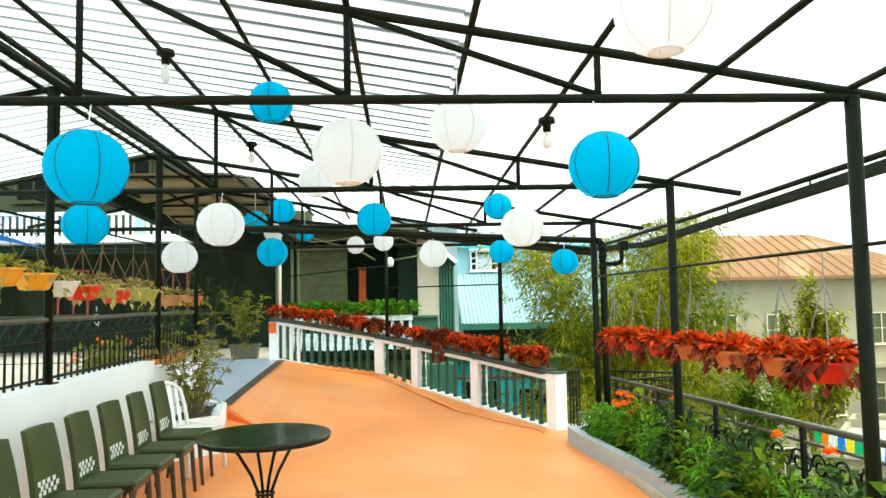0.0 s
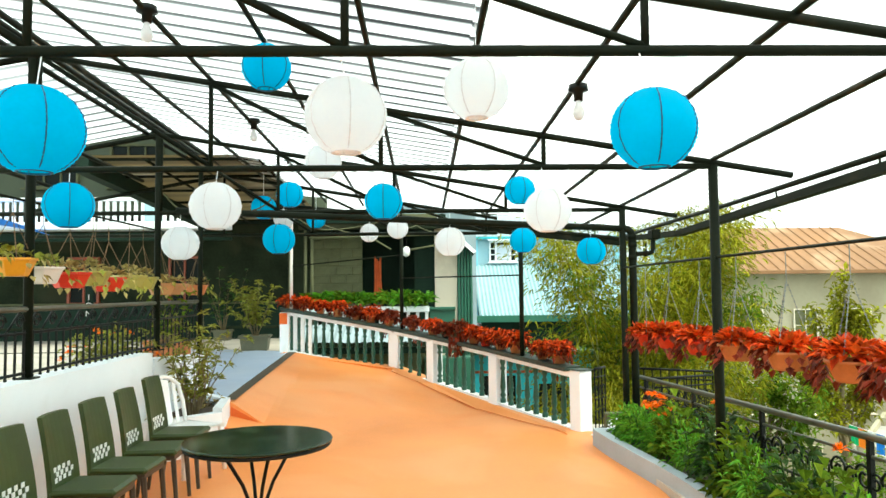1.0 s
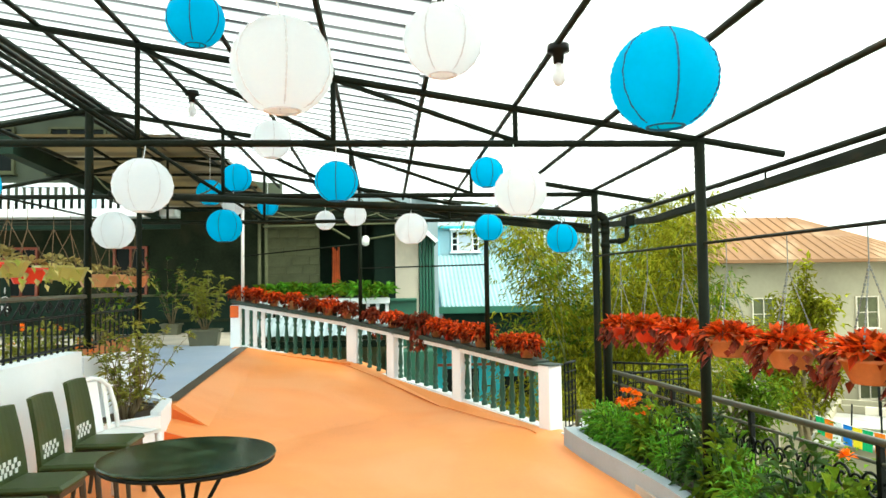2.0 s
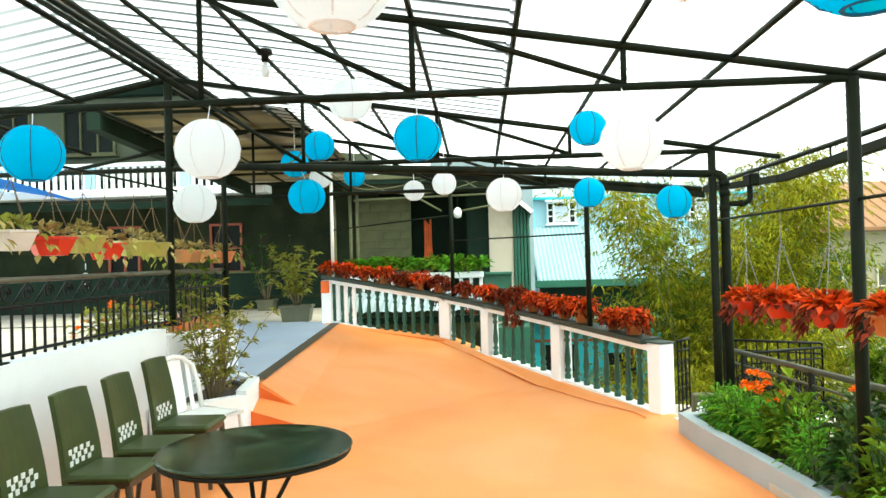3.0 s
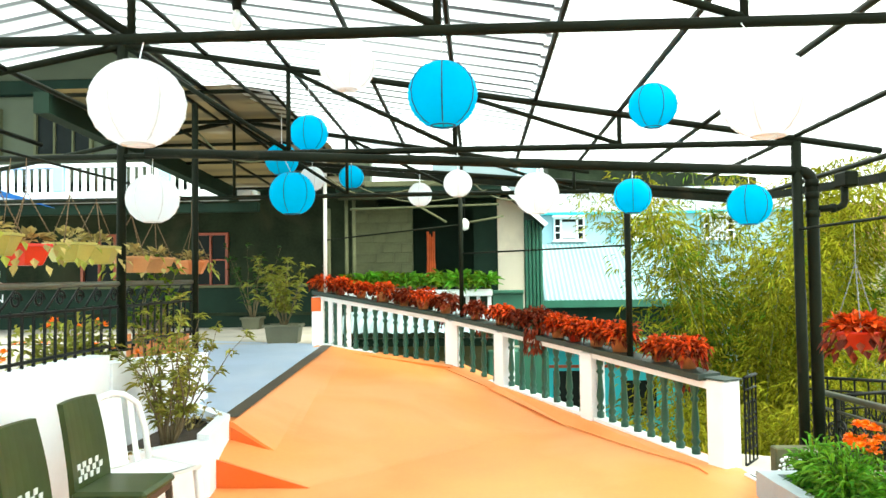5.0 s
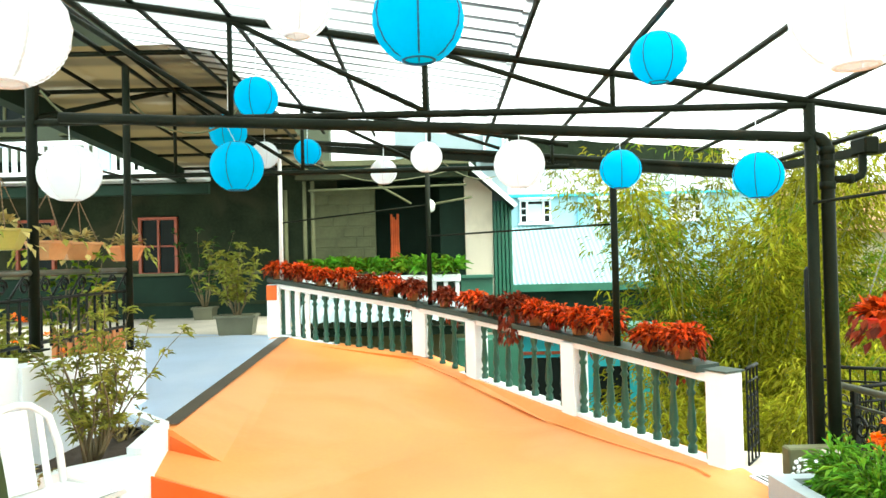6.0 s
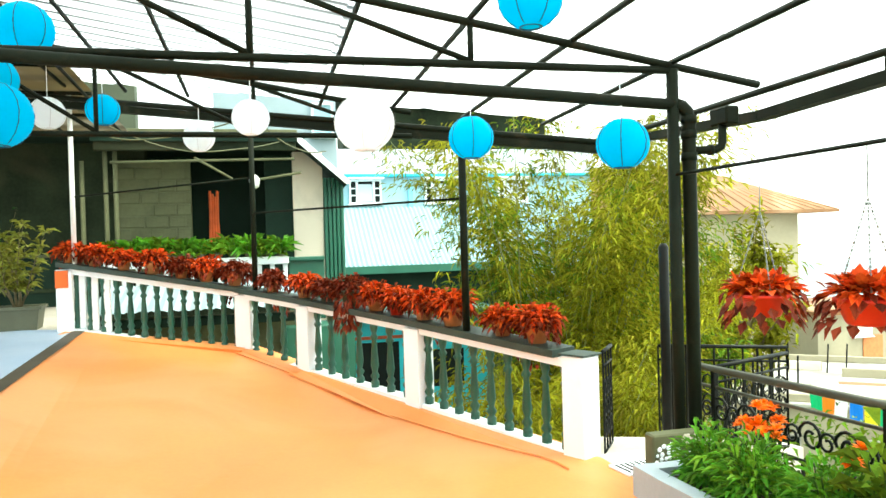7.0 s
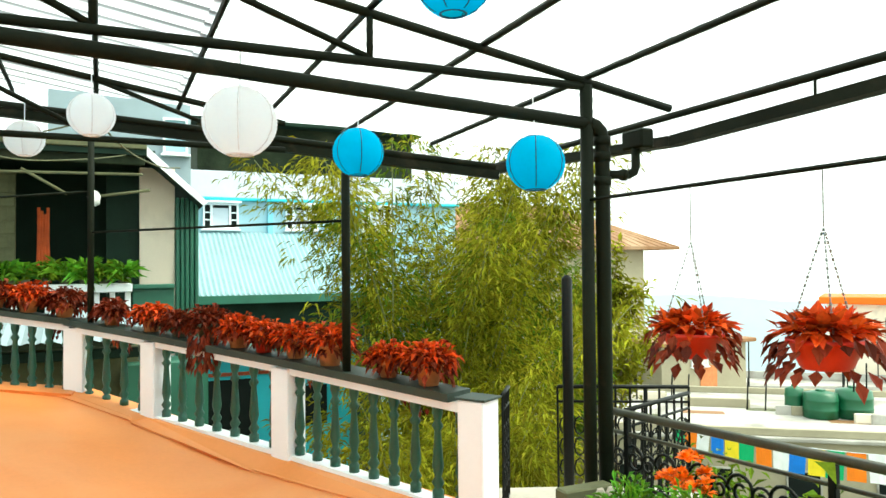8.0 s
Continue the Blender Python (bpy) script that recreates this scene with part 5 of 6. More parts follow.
POT_WHITE = mat("white plastic pot", (0.72, 0.68, 0.62), 0.4, 0, 0.1, 6, 0.03)
POT_YELLOW = mat("orange yellow plastic pot", (0.75, 0.33, 0.02), 0.4, 0, 0.12, 6, 0.03)
POT_OLIVE = mat("pale olive plastic pot", (0.38, 0.36, 0.09), 0.45, 0, 0.15, 6, 0.03)
POT_CLAY = mat("faded clay plastic pot", (0.48, 0.24, 0.10), 0.5, 0, 0.2, 6, 0.05)
POT_GREY = mat("olive grey plastic tub", (0.10, 0.10, 0.06), 0.5, 0, 0.2, 4, 0.05)
CHAIN = mat("thin steel chain", (0.20, 0.20, 0.19), 0.4, 0.6, 0.2, 20, 0)
CORD = mat("brown hanging cord", (0.16, 0.10, 0.05), 0.8, 0, 0.2, 20, 0)


def hanging_pot(m, pot_mat, leaf_mats, label, w=0.30, h=0.12, rise=0.36, count=260, chain_mat=CHAIN, leafy=(0.2, 0.12, 0.09), trail=60, sides=24, tail=0.24, leaf=(0.075, 0.052)):
    t = thing("hanging_pot", m, label, "potted plant", "hanging pots")
    R = w / 2
    prof = [(0.001, -h), (R * 0.60, -h), (R * 0.66, -h * 0.9), (R * 0.93, -0.015), (R, -0.012), (R, 0.004), (R * 0.93, 0.004), (R * 0.9, -0.02), (0.001, -0.025)]
    part("pot", Shape().lathe(prof, sides, sy=1.0), pot_mat, t, smooth=sides > 10)
    ch = Shape()
    for k in range(3):
        a = k * 2.094 + 0.5
        chain(ch, (R * 0.97 * math.cos(a), R * 0.97 * math.sin(a), 0), (0, 0, rise), 26, 0.0028)
    ch.tube([(0, 0, rise), (0, 0, rise + tail)], 0.003, 4)
    part("chain", ch, chain_mat, t, "thin hanging chains")
    lm, tm = leaf_mats
    fo = foliage(count, leafy[0], leafy[0], leafy[1], leaf[0], leaf[1], (0, 0, 0.03), -0.1, 0.15, 0.45)
    part("foliage", fo, lm, t, "dense leaves")
    tr = Shape()
    for k in range(trail):
        a = rng.choice((0.0, 3.14)) + rng.gauss(0, 0.65)
        z = -rng.random() ** 1.3 * 0.15
        r = R * rng.uniform(1.0, 1.35)
        tr.leaf((r * math.cos(a), r * math.sin(a), z + 0.02), (math.cos(a) * 0.6, math.sin(a) * 0.6, -0.8 + rng.uniform(-.3, .5)), rng.uniform(0.05, 0.085), 0.05, 0.15)
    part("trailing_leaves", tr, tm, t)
    return t


for y, dz in ((7.80, -0.065), (7.12, -0.035), (6.40, -0.03), (5.72, -0.01), (5.02, 0.0), (4.36, 0.01), (3.90, 0.02)):
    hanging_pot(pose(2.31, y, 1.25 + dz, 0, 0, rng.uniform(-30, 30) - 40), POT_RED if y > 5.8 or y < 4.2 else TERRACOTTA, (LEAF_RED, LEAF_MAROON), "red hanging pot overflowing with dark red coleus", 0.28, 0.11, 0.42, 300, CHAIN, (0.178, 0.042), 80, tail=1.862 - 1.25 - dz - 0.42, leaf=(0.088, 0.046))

dry = [(5.00, POT_OLIVE, 1.80), (5.42, POT_YELLOW, 1.86), (5.92, POT_YELLOW, 1.84), (6.34, POT_WHITE, 1.79), (6.76, POT_RED, 1.76), (7.18, POT_OLIVE, 1.78), (7.50, POT_RED, 1.73), (7.98, POT_OLIVE, 1.76), (8.33, POT_OLIVE, 1.75), (8.87, POT_CLAY, 1.69), (9.29, POT_CLAY, 1.69), (10.1, TERRACOTTA, 1.68)]
names = {POT_RED.name: "red", POT_YELLOW.name: "orange-yellow", POT_WHITE.name: "white", POT_OLIVE.name: "pale olive", POT_CLAY.name: "faded clay-coloured", TERRACOTTA.name: "terracotta"}
for i, (y, pm, z) in enumerate(dry):
    hanging_pot(pose(-2.76, y, z + 0.05, 0, 0, 20 * i), pm, (LEAF_DRY if i > 3 else LEAF_OLIVE, LEAF_OLIVE if i % 2 else LEAF_DRY), "%s hexagonal hanging pot with straggly drying plant" % names[pm.name], 0.34, 0.125, 0.33, 48, CORD, (0.14, 0.05), 14, 6, tail=2.275 - z - 0.33)
solid("steel_rod", Shape().tube([(-2.76, 4.6, 2.32), (-2.76, 10.4, 2.32)], 0.010, 6), STEEL, "thin steel rod that carries the hanging pots", "rod", kind="thing", smooth=True)


def ledge_pot(m, pot_mat, label, size=1.0, trail=30, shape_long=1.0, lead=LEAF_RED):
    t = thing("ledge_pot", m, label, "potted plant", "pots on the ledge")
    R = 0.085 * size
    part("pot", Shape().lathe([(0.001, 0), (R * 0.68, 0), (R * 0.92, 0.10 * size), (R * 1.05, 0.10 * size), (R * 1.05, 0.125 * size), (R * 0.9, 0.125 * size), (0.001, 0.11 * size)], 16), pot_mat, t, smooth=True)
    part("foliage", foliage(300, 0.17 * size * shape_long, 0.15 * size, 0.095 * size, 0.078, 0.036, (0, 0, 0.155 * size), -0.25, 0.4, 0.35), lead, t, "dense dark red leaves")
    # Lower, inner leaves go maroon so the plant's shade sits in the colour.
    part("shaded_leaves", foliage(190, 0.185 * size * shape_long, 0.16 * size, 0.085 * size, 0.07, 0.036, (0, 0, 0.12 * size), -0.6, 0.4, 0.4), LEAF_MAROON, t, "lower leaves darkened to maroon for shade")
    tr = Shape()
    for k in range(trail):
        a = rng.uniform(3.4, 6.0)
        tr.leaf((0.14 * math.cos(a), 0.14 * math.sin(a), 0.08 - rng.random() * 0.26), (math.cos(a) * 0.4, math.sin(a) * 0.5, -0.8), rng.uniform(0.05, 0.09), 0.034, 0.2)
    if trail:
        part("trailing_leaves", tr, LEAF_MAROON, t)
    return t


def along(seg, u):
    a, b = Vector(RAIL[seg]), Vector(RAIL[seg + 1])
    p = a.lerp(b, u)
    return p.x, p.y, p.z + 0.741, math.degrees(math.atan2(b.y - a.y, b.x - a.x))


for seg, u, s, tr, pm in ((0, 0.22, 1.0, 40, TERRACOTTA), (0, 0.42, 1.0, 20, TERRACOTTA), (0, 0.74, 1.15, 0, TERRACOTTA), (0, 0.95, 1.0, 20, TERRACOTTA), (1, 0.16, 1.0, 0, POT_RED), (1, 0.34, 1.0, 0, TERRACOTTA), (1, 0.56, 1.05, 130, POT_GREY),
                          (1, 0.80, 0.9, 0, POT_GREY), (2, 0.05, 1.0, 0, TERRACOTTA), (2, 0.55, 1.0, 15, TERRACOTTA), (3, 0.06, 1.0, 60, TERRACOTTA), (3, 0.22, 1.05, 0, TERRACOTTA), (3, 0.36, 1.0, 0, TERRACOTTA), (3, 0.52, 1.0, 0, POT_CLAY), (3, 0.68, 1.0, 0, TERRACOTTA), (3, 0.84, 1.0, 0, TERRACOTTA), (3, 0.98, 1.0, 0, TERRACOTTA)):
    x, y, z, a = along(seg, u)
    dark = tr in (15, 130) or (seg, u) in ((1, 0.80), (3, 0.06), (3, 0.36))
    ledge_pot(pose(x, y, z, 0, 0, a if tr < 100 else a + 180), pm, "pot of dark maroon coleus on the balustrade ledge" if dark else "clay pot of bright red coleus on the balustrade ledge", s * rng.uniform(0.88, 1.12), tr + rng.randint(0, 26), 1.15, LEAF_MAROON if dark else LEAF_RED)


def leafy_branch(sh_stem, sh_leaf, base, d, length, r, leaves, lsize, lw, curve=0.25):
    p, d = Vector(base), Vector(d).normalized()
    pts, rs = [p.copy()], [r]
    n = 6
    for i in range(n):
        d = (d + Vector((rng.uniform(-1, 1), rng.uniform(-1, 1), rng.uniform(-0.3, 0.6))) * curve).normalized()
        p = p + d * length / n
        pts.append(p.copy())
        rs.append(max(0.002, r * (1 - (i + 1) / (n + 0.5))))
    sh_stem.tube(pts, rs, 5)
    for k in range(leaves):
        i = rng.randint(2, n)
        q = pts[i] + Vector((rng.uniform(-.02, .02), rng.uniform(-.02, .02), rng.uniform(-.02, .02)))
        sh_leaf.leaf(q, (d * 0.4 + rdir(-0.6, 0.8)), lsize * rng.uniform(0.6, 1.2), lw * rng.uniform(0.7, 1.2), 0.35)


def shrub(m, label, stems, height, spread, leaves, lsize, lw, leaf_mat, name="shrub", category="shrub"):
    t = thing(name, m, label, category)
    lf = Shape()
    for k in range(stems):
        st_ = Shape()
        a = k * 2.4 + rng.uniform(-.3, .3)
        s = spread * rng.uniform(0.3, 1.0)
        leafy_branch(st_, lf, (0.03 * math.cos(a), 0.03 * math.sin(a), -0.02), (s * math.cos(a), s * math.sin(a), 1), height * rng.uniform(0.6, 1.05), 0.010, leaves, lsize, lw)
        part("stem", st_, BARK, t, smooth=True)
    part("foliage", lf, leaf_mat, t, "sparse narrow leaves")
    return t


shrub(pose(-2.28, 8.42, 0.35), "straggly olive-green shrub growing in the corner planter", 22, 1.08, 0.42, 60, 0.085, 0.024, LEAF_OLIVE)
shrub(pose(-2.35, 9.05, 0.35), "low dry plant in the corner planter", 8, 0.25, 1.2, 8, 0.09, 0.03, LEAF_DRY)
shrub(pose(-2.42, 8.0, 0.35), "low dry grass tuft in the corner planter", 8, 0.16, 1.4, 6, 0.09, 0.02, LEAF_DRY)
shrub(pose(-2.86, 9.3, 1.03), "leafy climbing plant behind the iron railing", 9, 0.75, 0.5, 22, 0.09, 0.05, LEAF_GREEN)


def tub(m, w, d, h):
    t = thing("plant_tub", m, "olive-grey rectangular plastic plant tub", "plant tub", "plant tubs")
    b = Shape()
    for z0, z1, k0, k1 in ((0, h, 0.86, 1.0),):
        vs = []
        for z, k in ((z0, k0), (z1, k1)):
            vs += [(-w / 2 * k, -d / 2 * k, z), (w / 2 * k, -d / 2 * k, z), (w / 2 * k, d / 2 * k, z), (-w / 2 * k, d / 2 * k, z)]
        b.add(vs, [(3, 2, 1, 0), (0, 1, 5, 4), (1, 2, 6, 5), (2, 3, 7, 6), (3, 0, 4, 7)])
    part("body", b, POT_GREY, t)
    r = Shape()
    for cx, cy, sx, sy in ((0, -d / 2, w + 0.05, 0.03), (0, d / 2, w + 0.05, 0.03), (-w / 2, 0, 0.03, d), (w / 2, 0, 0.03, d)):
        r.bevel_box((cx, cy, h - 0.012), (sx, sy, 0.04), 0.005)
    part("rim", r, POT_GREY, t)
    part("soil", Shape().box((0, 0, h - 0.03), (w * 0.97, d * 0.97, 0.01)), SOIL, t)
    return t


tub(pose(-2.84, 13.78, 0.61, 0, 0, 4), 0.50, 0.36, 0.26)
shrub(pose(-2.84, 13.78, 0.86), "tall leafy tub plant with pale stems", 15, 1.05, 0.45, 46, 0.13, 0.055, LEAF_OLIVE)
tub(pose(-4.2, 16.7, 0.60, 0, 0, 0), 0.34, 0.34, 0.22)
shrub(pose(-4.2, 16.7, 0.81), "dark leafy tub plant by the house wall", 10, 1.4, 0.35, 22, 0.14, 0.06, LEAF_DARK)

# ferns on the porch parapet
for k in range(11):
    x = -2.25 + k * 0.24
    f = thing("fern", pose(x, 16.3, 1.302), "green fern in a pot on the porch parapet", "fern", "porch ferns")
    sh = Shape()
    big_ = rng.uniform(0.75, 1.15)
    for i in range(120):
        a = rng.uniform(0, 6.28)
        sh.leaf((0.07 * math.cos(a), 0.07 * math.sin(a), 0.05 + rng.uniform(0, 0.12)), (math.cos(a), math.sin(a), rng.uniform(0.0, 2.2)), big_ * rng.uniform(0.18, 0.40), 0.048, 0.35)
    part("fronds", sh, LEAF_BRIGHT if k % 3 else LEAF_GREEN, f)
    part("pot", Shape().lathe([(0.001, 0), (0.06, 0), (0.08, 0.09), (0.001, 0.085)], 12), POT_GREY, f, smooth=True)


# flower bed
def bed_plant(x, y, r, h, n, leaf_mat, lsize, lw, flowers, label):
    t = thing("bed_plant", pose(x, y, 0.11), label, "flower plant", "flower bed plants")
    part("foliage", foliage(n, r, r, h, lsize, lw, (0, 0, h * 0.25), -0.2, 0.35, 0.3), leaf_mat, t)
    for k in range(7):
        a = rng.uniform(0, 6.28)
        part("stem", Shape().tube([(0.03 * math.cos(a), 0.03 * math.sin(a), 0), (r * 0.5 * math.cos(a), r * 0.5 * math.sin(a), h * 0.9)], 0.005, 4), LEAF_DARK, t)
    for k in range(flowers):
        a, rr = rng.uniform(0, 6.28), rng.uniform(0.1, 1.0) * r
        z = h * (1.25 - 0.25 * (rr / r) ** 2) + rng.uniform(-0.06, 0.08)
        fl_ = Shape()
        for q in range(30):
            d = rdir(-0.1, 1)
            fl_.leaf((rr * math.cos(a) + d.x * 0.008, rr * math.sin(a) + d.y * 0.008, z + d.z * 0.006), d, 0.046, 0.026, 0.1)
        part("bloom", fl_, PETAL, t, "bright orange bloom")
    return t


bed_plant(2.22, 8.12, 0.20, 0.30, 900, LEAF_BRIGHT, 0.095, 0.022, 0, "feathery green marigold bush with orange blooms")
bed_plant(2.42, 7.95, 0.18, 0.34, 220, LEAF_GREEN, 0.07, 0.016, 14, "marigold bush thick with orange blooms")
bed_plant(2.22, 7.75, 0.26, 0.34, 900, LEAF_BRIGHT, 0.095, 0.022, 0, "feathery bright green marigold bush")
bed_plant(2.32, 7.35, 0.25, 0.34, 800, LEAF_BRIGHT, 0.095, 0.022, 2, "feathery green marigold bush with a few blooms")
for i in range(12):
    y = 7.05 - i * 0.40
    kind = i % 3
    if kind == 0:
        bed_plant(2.34 + 0.02 * (i % 2), y, 0.25, 0.50, 240, LEAF_GREEN, 0.12, 0.07, 0, "broad-leaved green plant in the flower bed")
    elif kind == 1:
        bed_plant(2.30, y, 0.25, 0.42, 600, LEAF_BRIGHT, 0.08, 0.018, 0, "fine-leaved bright green plant in the flower bed")
    else:
        bed_plant(2.38, y, 0.24, 0.56, 280, LEAF_DARK, 0.11, 0.06, 1, "dark green leafy plant in the flower bed")


# ---- bamboo and trees ----
def bamboo(x, y, n, spread, top, seed, leaf_mat, count, label):
    t = thing("bamboo_clump", pose(x, y, 0), label, "bamboo", "bamboo clumps")
    z0 = hill_z(x, y) - 0.2
    r_ = random.Random(seed)
    lf = Shape()
    per = count // n
    for k in range(n):
        a, q = r_.uniform(0, 6.28), spread * math.sqrt(r_.random())
        bx, by = 0.45 * q * math.cos(a), 0.45 * q * math.sin(a)
        H = (top - z0) * r_.uniform(0.72, 1.05)
        lean = 0.16 * q / spread + 0.03
        pts = []
        for i in range(10):
            u = i / 9
            arc = lean * H * u ** 2.2 * 1.5
            pts.append(Vector((bx + (q * 0.5 * u + arc) * math.cos(a), by + (q * 0.5 * u + arc) * math.sin(a), z0 + H * (u - 0.10 * u ** 4))))
        c_ = Shape().tube(pts, [0.026 - 0.022 * i / 9 for i in range(10)], 6)
        part("culm", c_, CULM, t, smooth=True)
        for j in range(per):
            u = 0.30 + 0.70 * r_.random() ** 0.75
            f = u * 9
            i = min(8, int(f))
            p = pts[i].lerp(pts[i + 1], f - i)
            d = Vector((r_.uniform(-1, 1), r_.uniform(-1, 1), r_.uniform(-0.5, 0.7))).normalized()
            w = r_.uniform(0.05, 0.55)
            c0 = p + d * w
            for s in range(5):
                g = Vector((d.x + r_.uniform(-.8, .8), d.y + r_.uniform(-.8, .8), r_.uniform(-0.9, 0.2)))
                lf.leaf(c0 + Vector((r_.uniform(-.09, .09), r_.uniform(-.09, .09), r_.uniform(-.06, .06))), g, r_.uniform(0.08, 0.17), r_.uniform(0.018, 0.034), 0.3)
    part("leaves", lf, leaf_mat, t, "narrow drooping leaves")
    return t


bamboo(3.75, 15.3, 8, 0.6, 3.7, 1, LEAF_GREEN, 700, "slender green bamboo with bare lower culms")
bamboo(4.25, 14.9, 14, 0.7, 3.8, 2, LEAF_YELLOW, 4300, "airy yellow-green bamboo clump behind the balustrade")
bamboo(5.35, 16.0, 13, 0.7, 3.9, 3, LEAF_YELLOW, 3800, "dense yellow-green bamboo clump behind the balustrade")
bamboo(4.9, 15.4, 10, 0.4, 3.3, 8, LEAF_GREEN, 2800, "deep green bamboo clump among the yellow ones")
bamboo(3.9, 13.4, 8, 0.6, 1.7, 4, LEAF_YELLOW, 1700, "yellow-green bamboo clump on the slope")
bamboo(5.9, 16.2, 7, 0.6, 2.0, 6, LEAF_YELLOW, 1300, "thin yellow-green bamboo on the slope")
bamboo(3.3, 12.4, 9, 0.8, 0.55, 5, LEAF_YELLOW, 2600, "low feathery bamboo below the balustrade")


def tree(x, y, top, spread, leaf_mat, n, label, lsize=0.2):
    t = thing("tree", pose(x, y, 0), label, "tree", "hillside trees")
    z0 = hill_z(x, y) - 0.3
    st_, lf = Shape(), Shape()
    H = top - z0
    trunk = [Vector((0.1 * math.sin(i), 0.08 * math.cos(i * 1.7), z0 + H * 0.7 * i / 6)) for i in range(7)]
    st_.tube(trunk, [0.14 - 0.016 * i for i in range(7)], 7)
    for k in range(16):
        a = k * 2.4
        i = 3 + k % 4
        b = trunk[i]
        e = b + Vector((spread * rng.uniform(0.5, 1) * math.cos(a), spread * rng.uniform(0.5, 1) * math.sin(a), H * rng.uniform(0.12, 0.34)))
        m = b.lerp(e, 0.5) + Vector((0, 0, 0.12))
        st_.tube([b, m, e], [0.045, 0.028, 0.008], 5)
        for j in range(n // 16):
            q = b.lerp(e, rng.uniform(0.35, 1.1)) + rdir(-1, 1) * rng.random() * spread * 0.32
            lf.leaf(q, rdir(-0.8, 0.6), lsize * rng.uniform(0.6, 1.3), lsize * 0.4, 0.3)
    part("trunk", st_, BARK, t, smooth=True)
    part("crown", lf, leaf_mat, t, "sparse yellow-green crown")
    return t


tree(11.3, 20.0, 1.85, 1.15, LEAF_YELLOW, 3000, "sparse yellow-green tree before the beige house", 0.22)
tree(14.6, 26.0, 1.2, 1.5, LEAF_YELLOW, 2000, "thin yellowish tree before the beige house", 0.22)
tree(8.6, 18.5, 0.0, 1.4, LEAF_GREEN, 2600, "green bushy tree on the slope", 0.2)
tree(7.0, 12.0, -1.0, 1.6, LEAF_GREEN, 2200, "low green tree on the slope", 0.16)
tree(6.5, 8.5, -1.2, 1.6, LEAF_DARK, 2200, "low dark green tree below the terrace", 0.16)

# ---- prayer-style flag string ----
FLAGS = [mat("%s flag cloth" % n, c, 0.8, 0, 0.1, 8, 0.05, translucent=0.35) for n, c in (("green", (0.03, 0.42, 0.16)), ("orange", (0.85, 0.22, 0.02)), ("white", (0.82, 0.84, 0.86)), ("blue", (0.02, 0.20, 0.70)), ("yellow", (0.85, 0.68, 0.04)))]
fs = thing("flag_string", pose(0, 0, 0), "string of green, orange, white, blue and yellow cloth flags", "flags")
fa, fb = Vector((8.0, 14.2, -0.93)), Vector((8.0, 10.4, -0.66))
cord = []
for i in range(15):
    u = i / 14
    p = fa.lerp(fb, u)
    p.z -= 0.10 * math.sin(math.pi * u)
    cord.append(p)
part("cord", Shape().tube(cord, 0.005, 4), WHITE, fs)
for i in range(14):
    p, q = cord[i], cord[i].lerp(cord[i + 1], 0.92)
    sw = rng.uniform(-0.05, 0.05)
    sh = Shape()
    for j in range(4):
        for k in range(4):
            u, v = j / 3, k / 3
            b = p.lerp(q, u)
            sh.v.append((b.x + sw * v + 0.012 * math.sin(u * 7 + i), b.y, b.z - 0.34 * v))
    for j in range(3):
        for k in range(3):
            a = j * 4 + k
            sh.f.append((a, a + 1, a + 5, a + 4))
    part("flag", sh, FLAGS[i % 5], fs)

# ---- loose cables under the roof ----
for pts in ([(-2.1, 13.2, 3.05), (-1.6, 13.6, 2.80), (-1.0, 14.2, 2.68), (-0.3, 15.0, 2.82), (0.2, 16.4, 3.1)],
            [(-2.1, 13.2, 2.95), (-1.7, 13.3, 2.72), (-1.2, 13.2, 2.70), (-0.6, 12.9, 2.78), (-0.22, 12.8, 2.9)],
            [(-0.22, 12.8, 2.95), (0.1, 13.4, 2.72), (0.5, 14.6, 2.72), (0.9, 16.4, 2.95)],
            [(-2.64, 9.9, 2.95), (-2.4, 9.95, 2.72), (-2.1, 10.0, 2.66), (-1.85, 10.0, 2.75), (-1.7, 10.0, 2.95)],
            [(-2.64, 8.58, 2.7), (-2.5, 8.6, 2.55), (-2.3, 8.6, 2.50), (-2.1, 8.58, 2.52)]):
    cv = Shape()
    P = [Vector(p) for p in pts]
    fine = []
    for i in range(len(P) - 1):
        p0, p1, p2, p3 = P[max(i - 1, 0)], P[i], P[i + 1], P[min(i + 2, len(P) - 1)]
        for k in range(5):
            u = k / 5
            fine.append(0.5 * ((2 * p1) + (p2 - p0) * u + (2 * p0 - 5 * p1 + 4 * p2 - p3) * u * u + (3 * p1 - p0 - 3 * p2 + p3) * u ** 3))
    fine.append(P[-1])
    cv.tube(fine, 0.009, 5)
    solid("loose_cable", cv, STONE, "thin loose cable sagging under the roof", "cable", kind="thing", smooth=True, group="loose cables")

# ---- hanging sign with upright letters ----
sg = thing("hanging_sign", pose(-2.95, 7.55, 1.45), "narrow hanging sign with white upright letters", "sign")
for k, ch_ in enumerate("ION"):
    cu = bpy.data.curves.new("letter", 'FONT')
    cu.body, cu.size, cu.extrude, cu.align_x = ch_, 0.072, 0.003, 'CENTER'
    tmp = new("letter_curve", cu)
    me = bpy.data.meshes.new_from_object(tmp.evaluated_get(bpy.context.evaluated_depsgraph_get()))
    bpy.data.objects.remove(tmp)
    me.materials.clear()
    me.materials.append(WHITE)
    o = new("letter", me)
    o.parent = sg
    o.matrix_basis = pose(0, -0.012, 0.13 - 0.075 * k, 90, 0, 22)
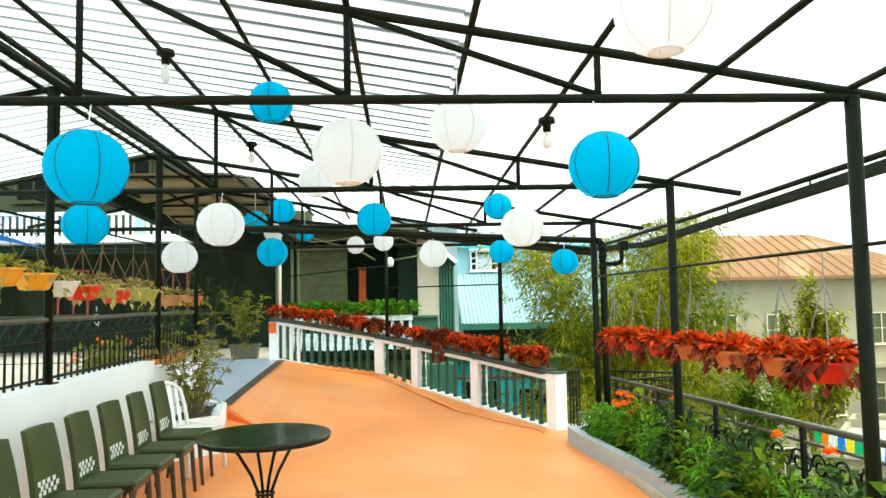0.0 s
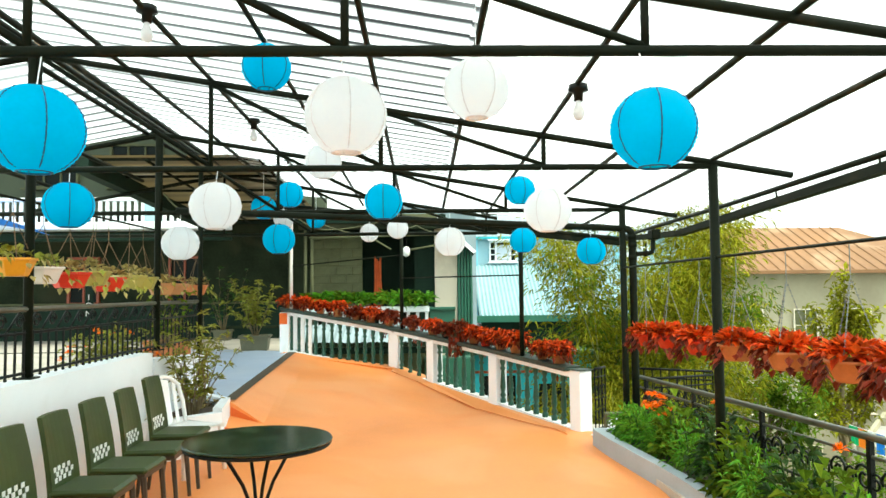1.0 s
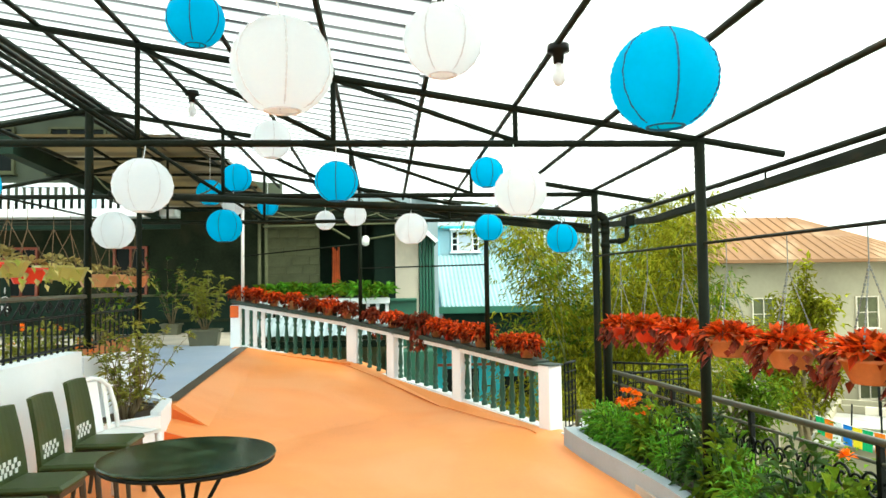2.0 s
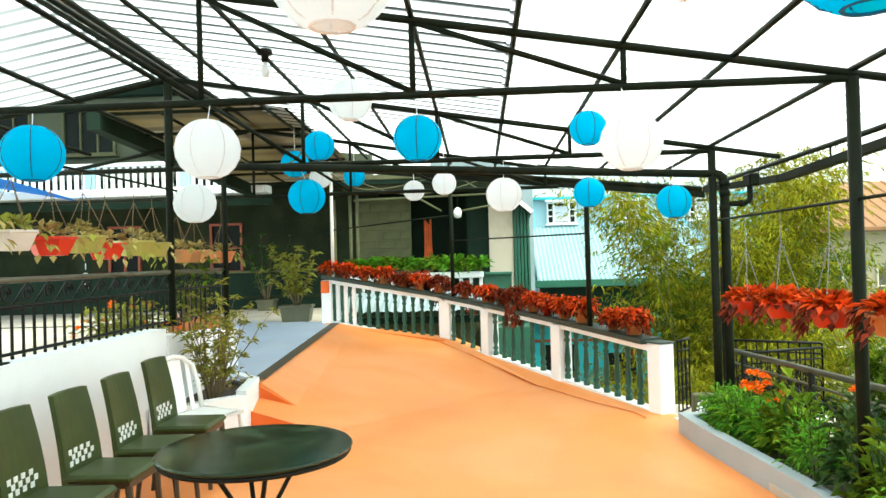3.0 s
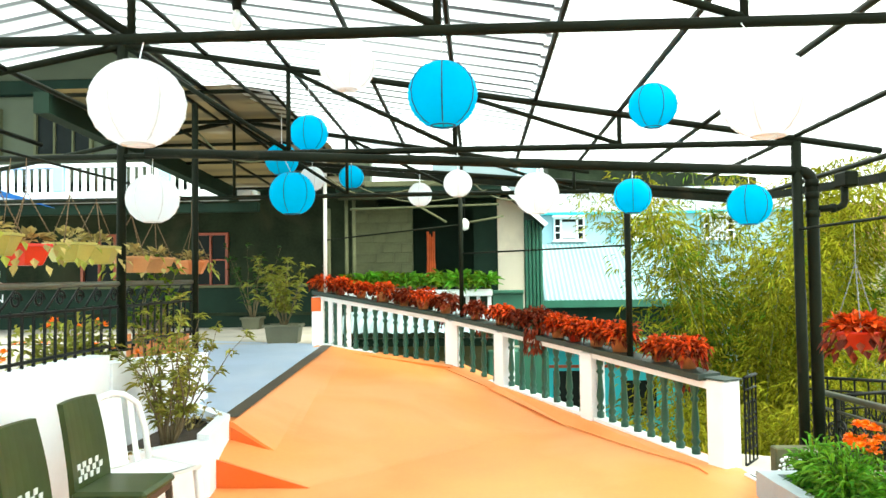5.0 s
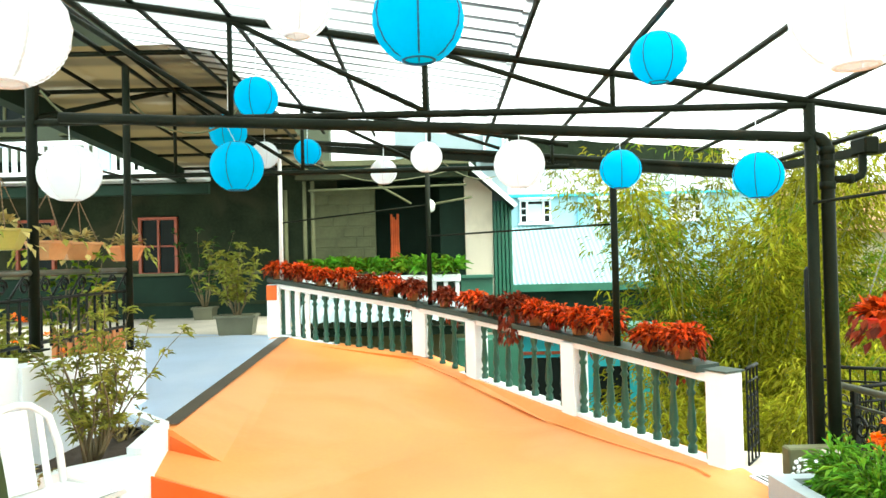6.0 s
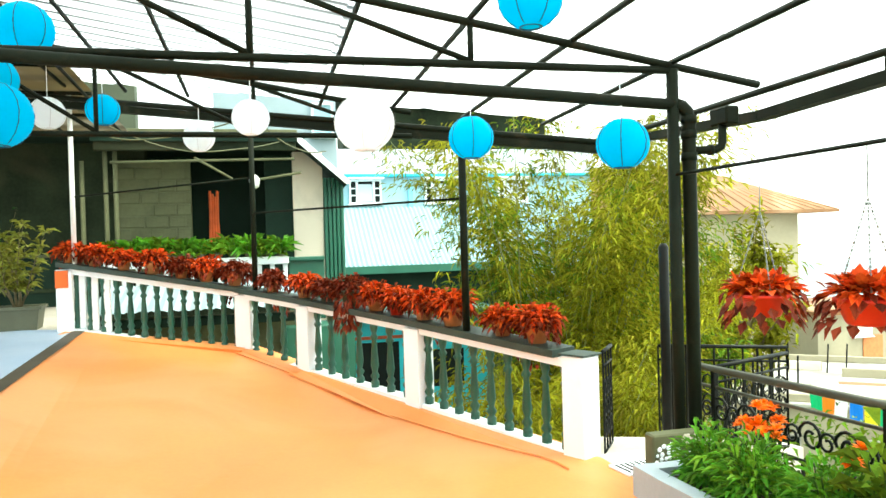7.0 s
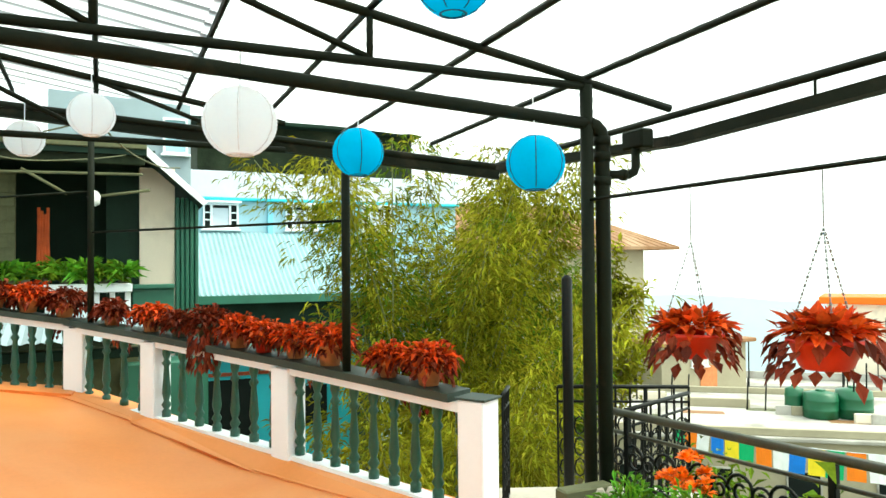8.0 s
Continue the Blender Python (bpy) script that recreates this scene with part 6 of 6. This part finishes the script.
part("board", Shape().bevel_box((0, 0.004, 0.12), (0.075, 0.012, 0.32), 0.003), TIMBER_SHADE, sg)
part("cord", Shape().tube([(0, 0, 0.28), (0.06, 0, 0.87)], 0.003, 4), CORD, sg)

# ---- blue tarpaulin and canopy beside the terrace ----
tarp = Shape()
for i in range(9):
    for k in range(7):
        u, v = i / 8, k / 6
        x, y = -10.5 + 3.4 * u, 12.8 + 2.4 * v
        tarp.v.append((x, y, 3.75 - 0.75 * u ** 1.3 - 0.28 * v + 0.05 * math.sin(6 * u + 2 * v)))
for i in range(8):
    for k in range(6):
        a = i * 7 + k
        tarp.f.append((a, a + 1, a + 8, a + 7))
solid("tarpaulin", tarp, TARP, "bright blue tarpaulin roof stretched below the balcony", "tarpaulin", kind="thing", smooth=True)
cz = lambda y: 3.31 - 0.05 * (y - 10.6)
cn = Shape()
for i in range(9):
    for j in range(13):
        x, y = -4.05 + 2.2 * i / 8, 9.8 + 5.5 * j / 12
        cn.v.append((x, y, cz(y) + 0.004 * (j % 2)))
for i in range(8):
    for j in range(12):
        a = i * 13 + j
        cn.f.append((a, a + 1, a + 14, a + 13))
solid("roof_canopy", cn, SHEET_OLD, "aged brownish canopy sheets over the upper terrace", "canopy")
for k in range(6):
    y = 9.9 + k * 1.06
    solid("canopy_rafter", Shape().tube([(-4.05, y, cz(y) - 0.03), (-1.85, y, cz(y) - 0.03)], 0.022, 6), STEEL, "dark steel rafter of the brownish canopy", "rafter", smooth=True, group="canopy rafters")
for x in (-3.3, -2.6, -1.9):
    solid("canopy_rafter", Shape().tube([(x, 9.8, cz(9.8) - 0.06), (x, 15.3, cz(15.3) - 0.06)], 0.018, 6), STEEL, "dark steel rafter of the brownish canopy", "rafter", smooth=True, group="canopy rafters")
bm_ = Shape().add([(-4.15, 9.8, cz(9.8) - 0.22), (-4.0, 9.8, cz(9.8) - 0.22), (-4.0, 9.8, cz(9.8) - 0.02), (-4.15, 9.8, cz(9.8) - 0.02), (-4.15, 15.3, cz(15.3) - 0.22), (-4.0, 15.3, cz(15.3) - 0.22), (-4.0, 15.3, cz(15.3) - 0.02), (-4.15, 15.3, cz(15.3) - 0.02)],
                  [(0, 1, 2, 3), (7, 6, 5, 4), (0, 4, 5, 1), (1, 5, 6, 2), (2, 6, 7, 3), (3, 7, 4, 0)])
solid("canopy_beam", bm_, TIMBER_SHADE, "dark timber edge beam of the canopy", "beam")
sl = thing("slatted_planter", pose(-3.2, 10.35, 0.46), "orange-brown slatted wooden planter behind the parapet end", "planter")
part("box", Shape().bevel_box((0, 0, 0.26), (0.50, 0.26, 0.50), 0.01), SOIL, sl)
for k in range(8):
    part("slat", Shape().bevel_box((-0.23 + k * 0.066, -0.14, 0.29), (0.045, 0.02, 0.56), 0.004), TERRACOTTA, sl)
for k in range(4):
    part("side_slat", Shape().bevel_box((0.26, -0.10 + k * 0.066, 0.29), (0.02, 0.045, 0.56), 0.004), TERRACOTTA, sl)
shrub(pose(-3.2, 10.35, 0.95), "leafy plant in the slatted planter", 9, 0.45, 0.5, 26, 0.09, 0.05, LEAF_OLIVE)
yb2 = thing("yard_bush", pose(-3.45, 9.2, 0.45), "flowering bush with orange blooms beyond the railing", "bush")
part("foliage", foliage(2200, 0.48, 0.75, 0.55, 0.09, 0.045, (0, 0, 0.30), -0.6, 0.3, 0.35), LEAF_OLIVE, yb2)
for k in range(18):
    d = rdir(0.0, 1)
    fl_ = Shape()
    for q in range(14):
        g = rdir(-0.3, 1)
        fl_.leaf((d.x * 0.50 + g.x * 0.01, d.y * 0.74 + g.y * 0.01, 0.30 + d.z * 0.52), g, 0.05, 0.03, 0.1)
    part("bloom", fl_, PETAL, yb2, "orange bloom")

# walls that close the place; the back one is added unseen behind the camera
solid("wall_back", Shape().box((-0.2, -3.1, 1.2), (6.0, 0.2, 3.4)), WHITE, "added white end wall, out of view", "wall")
solid("wall_side_yard", Shape().box((-9.0, 5.5, 0.45), (0.2, 17.0, 0.6)), WHITE, "white plastered yard wall beyond the parapet", "wall")
yb = Shape().prism([(-2.82, -3), (-2.82, 9.3), (-4.3, 14.0), (-9.1, 14.0), (-9.1, -3)], -0.3, 0.585)
solid("floor_side_yard", yb, CONCRETE, "pale bare concrete of the side yard", "floor")
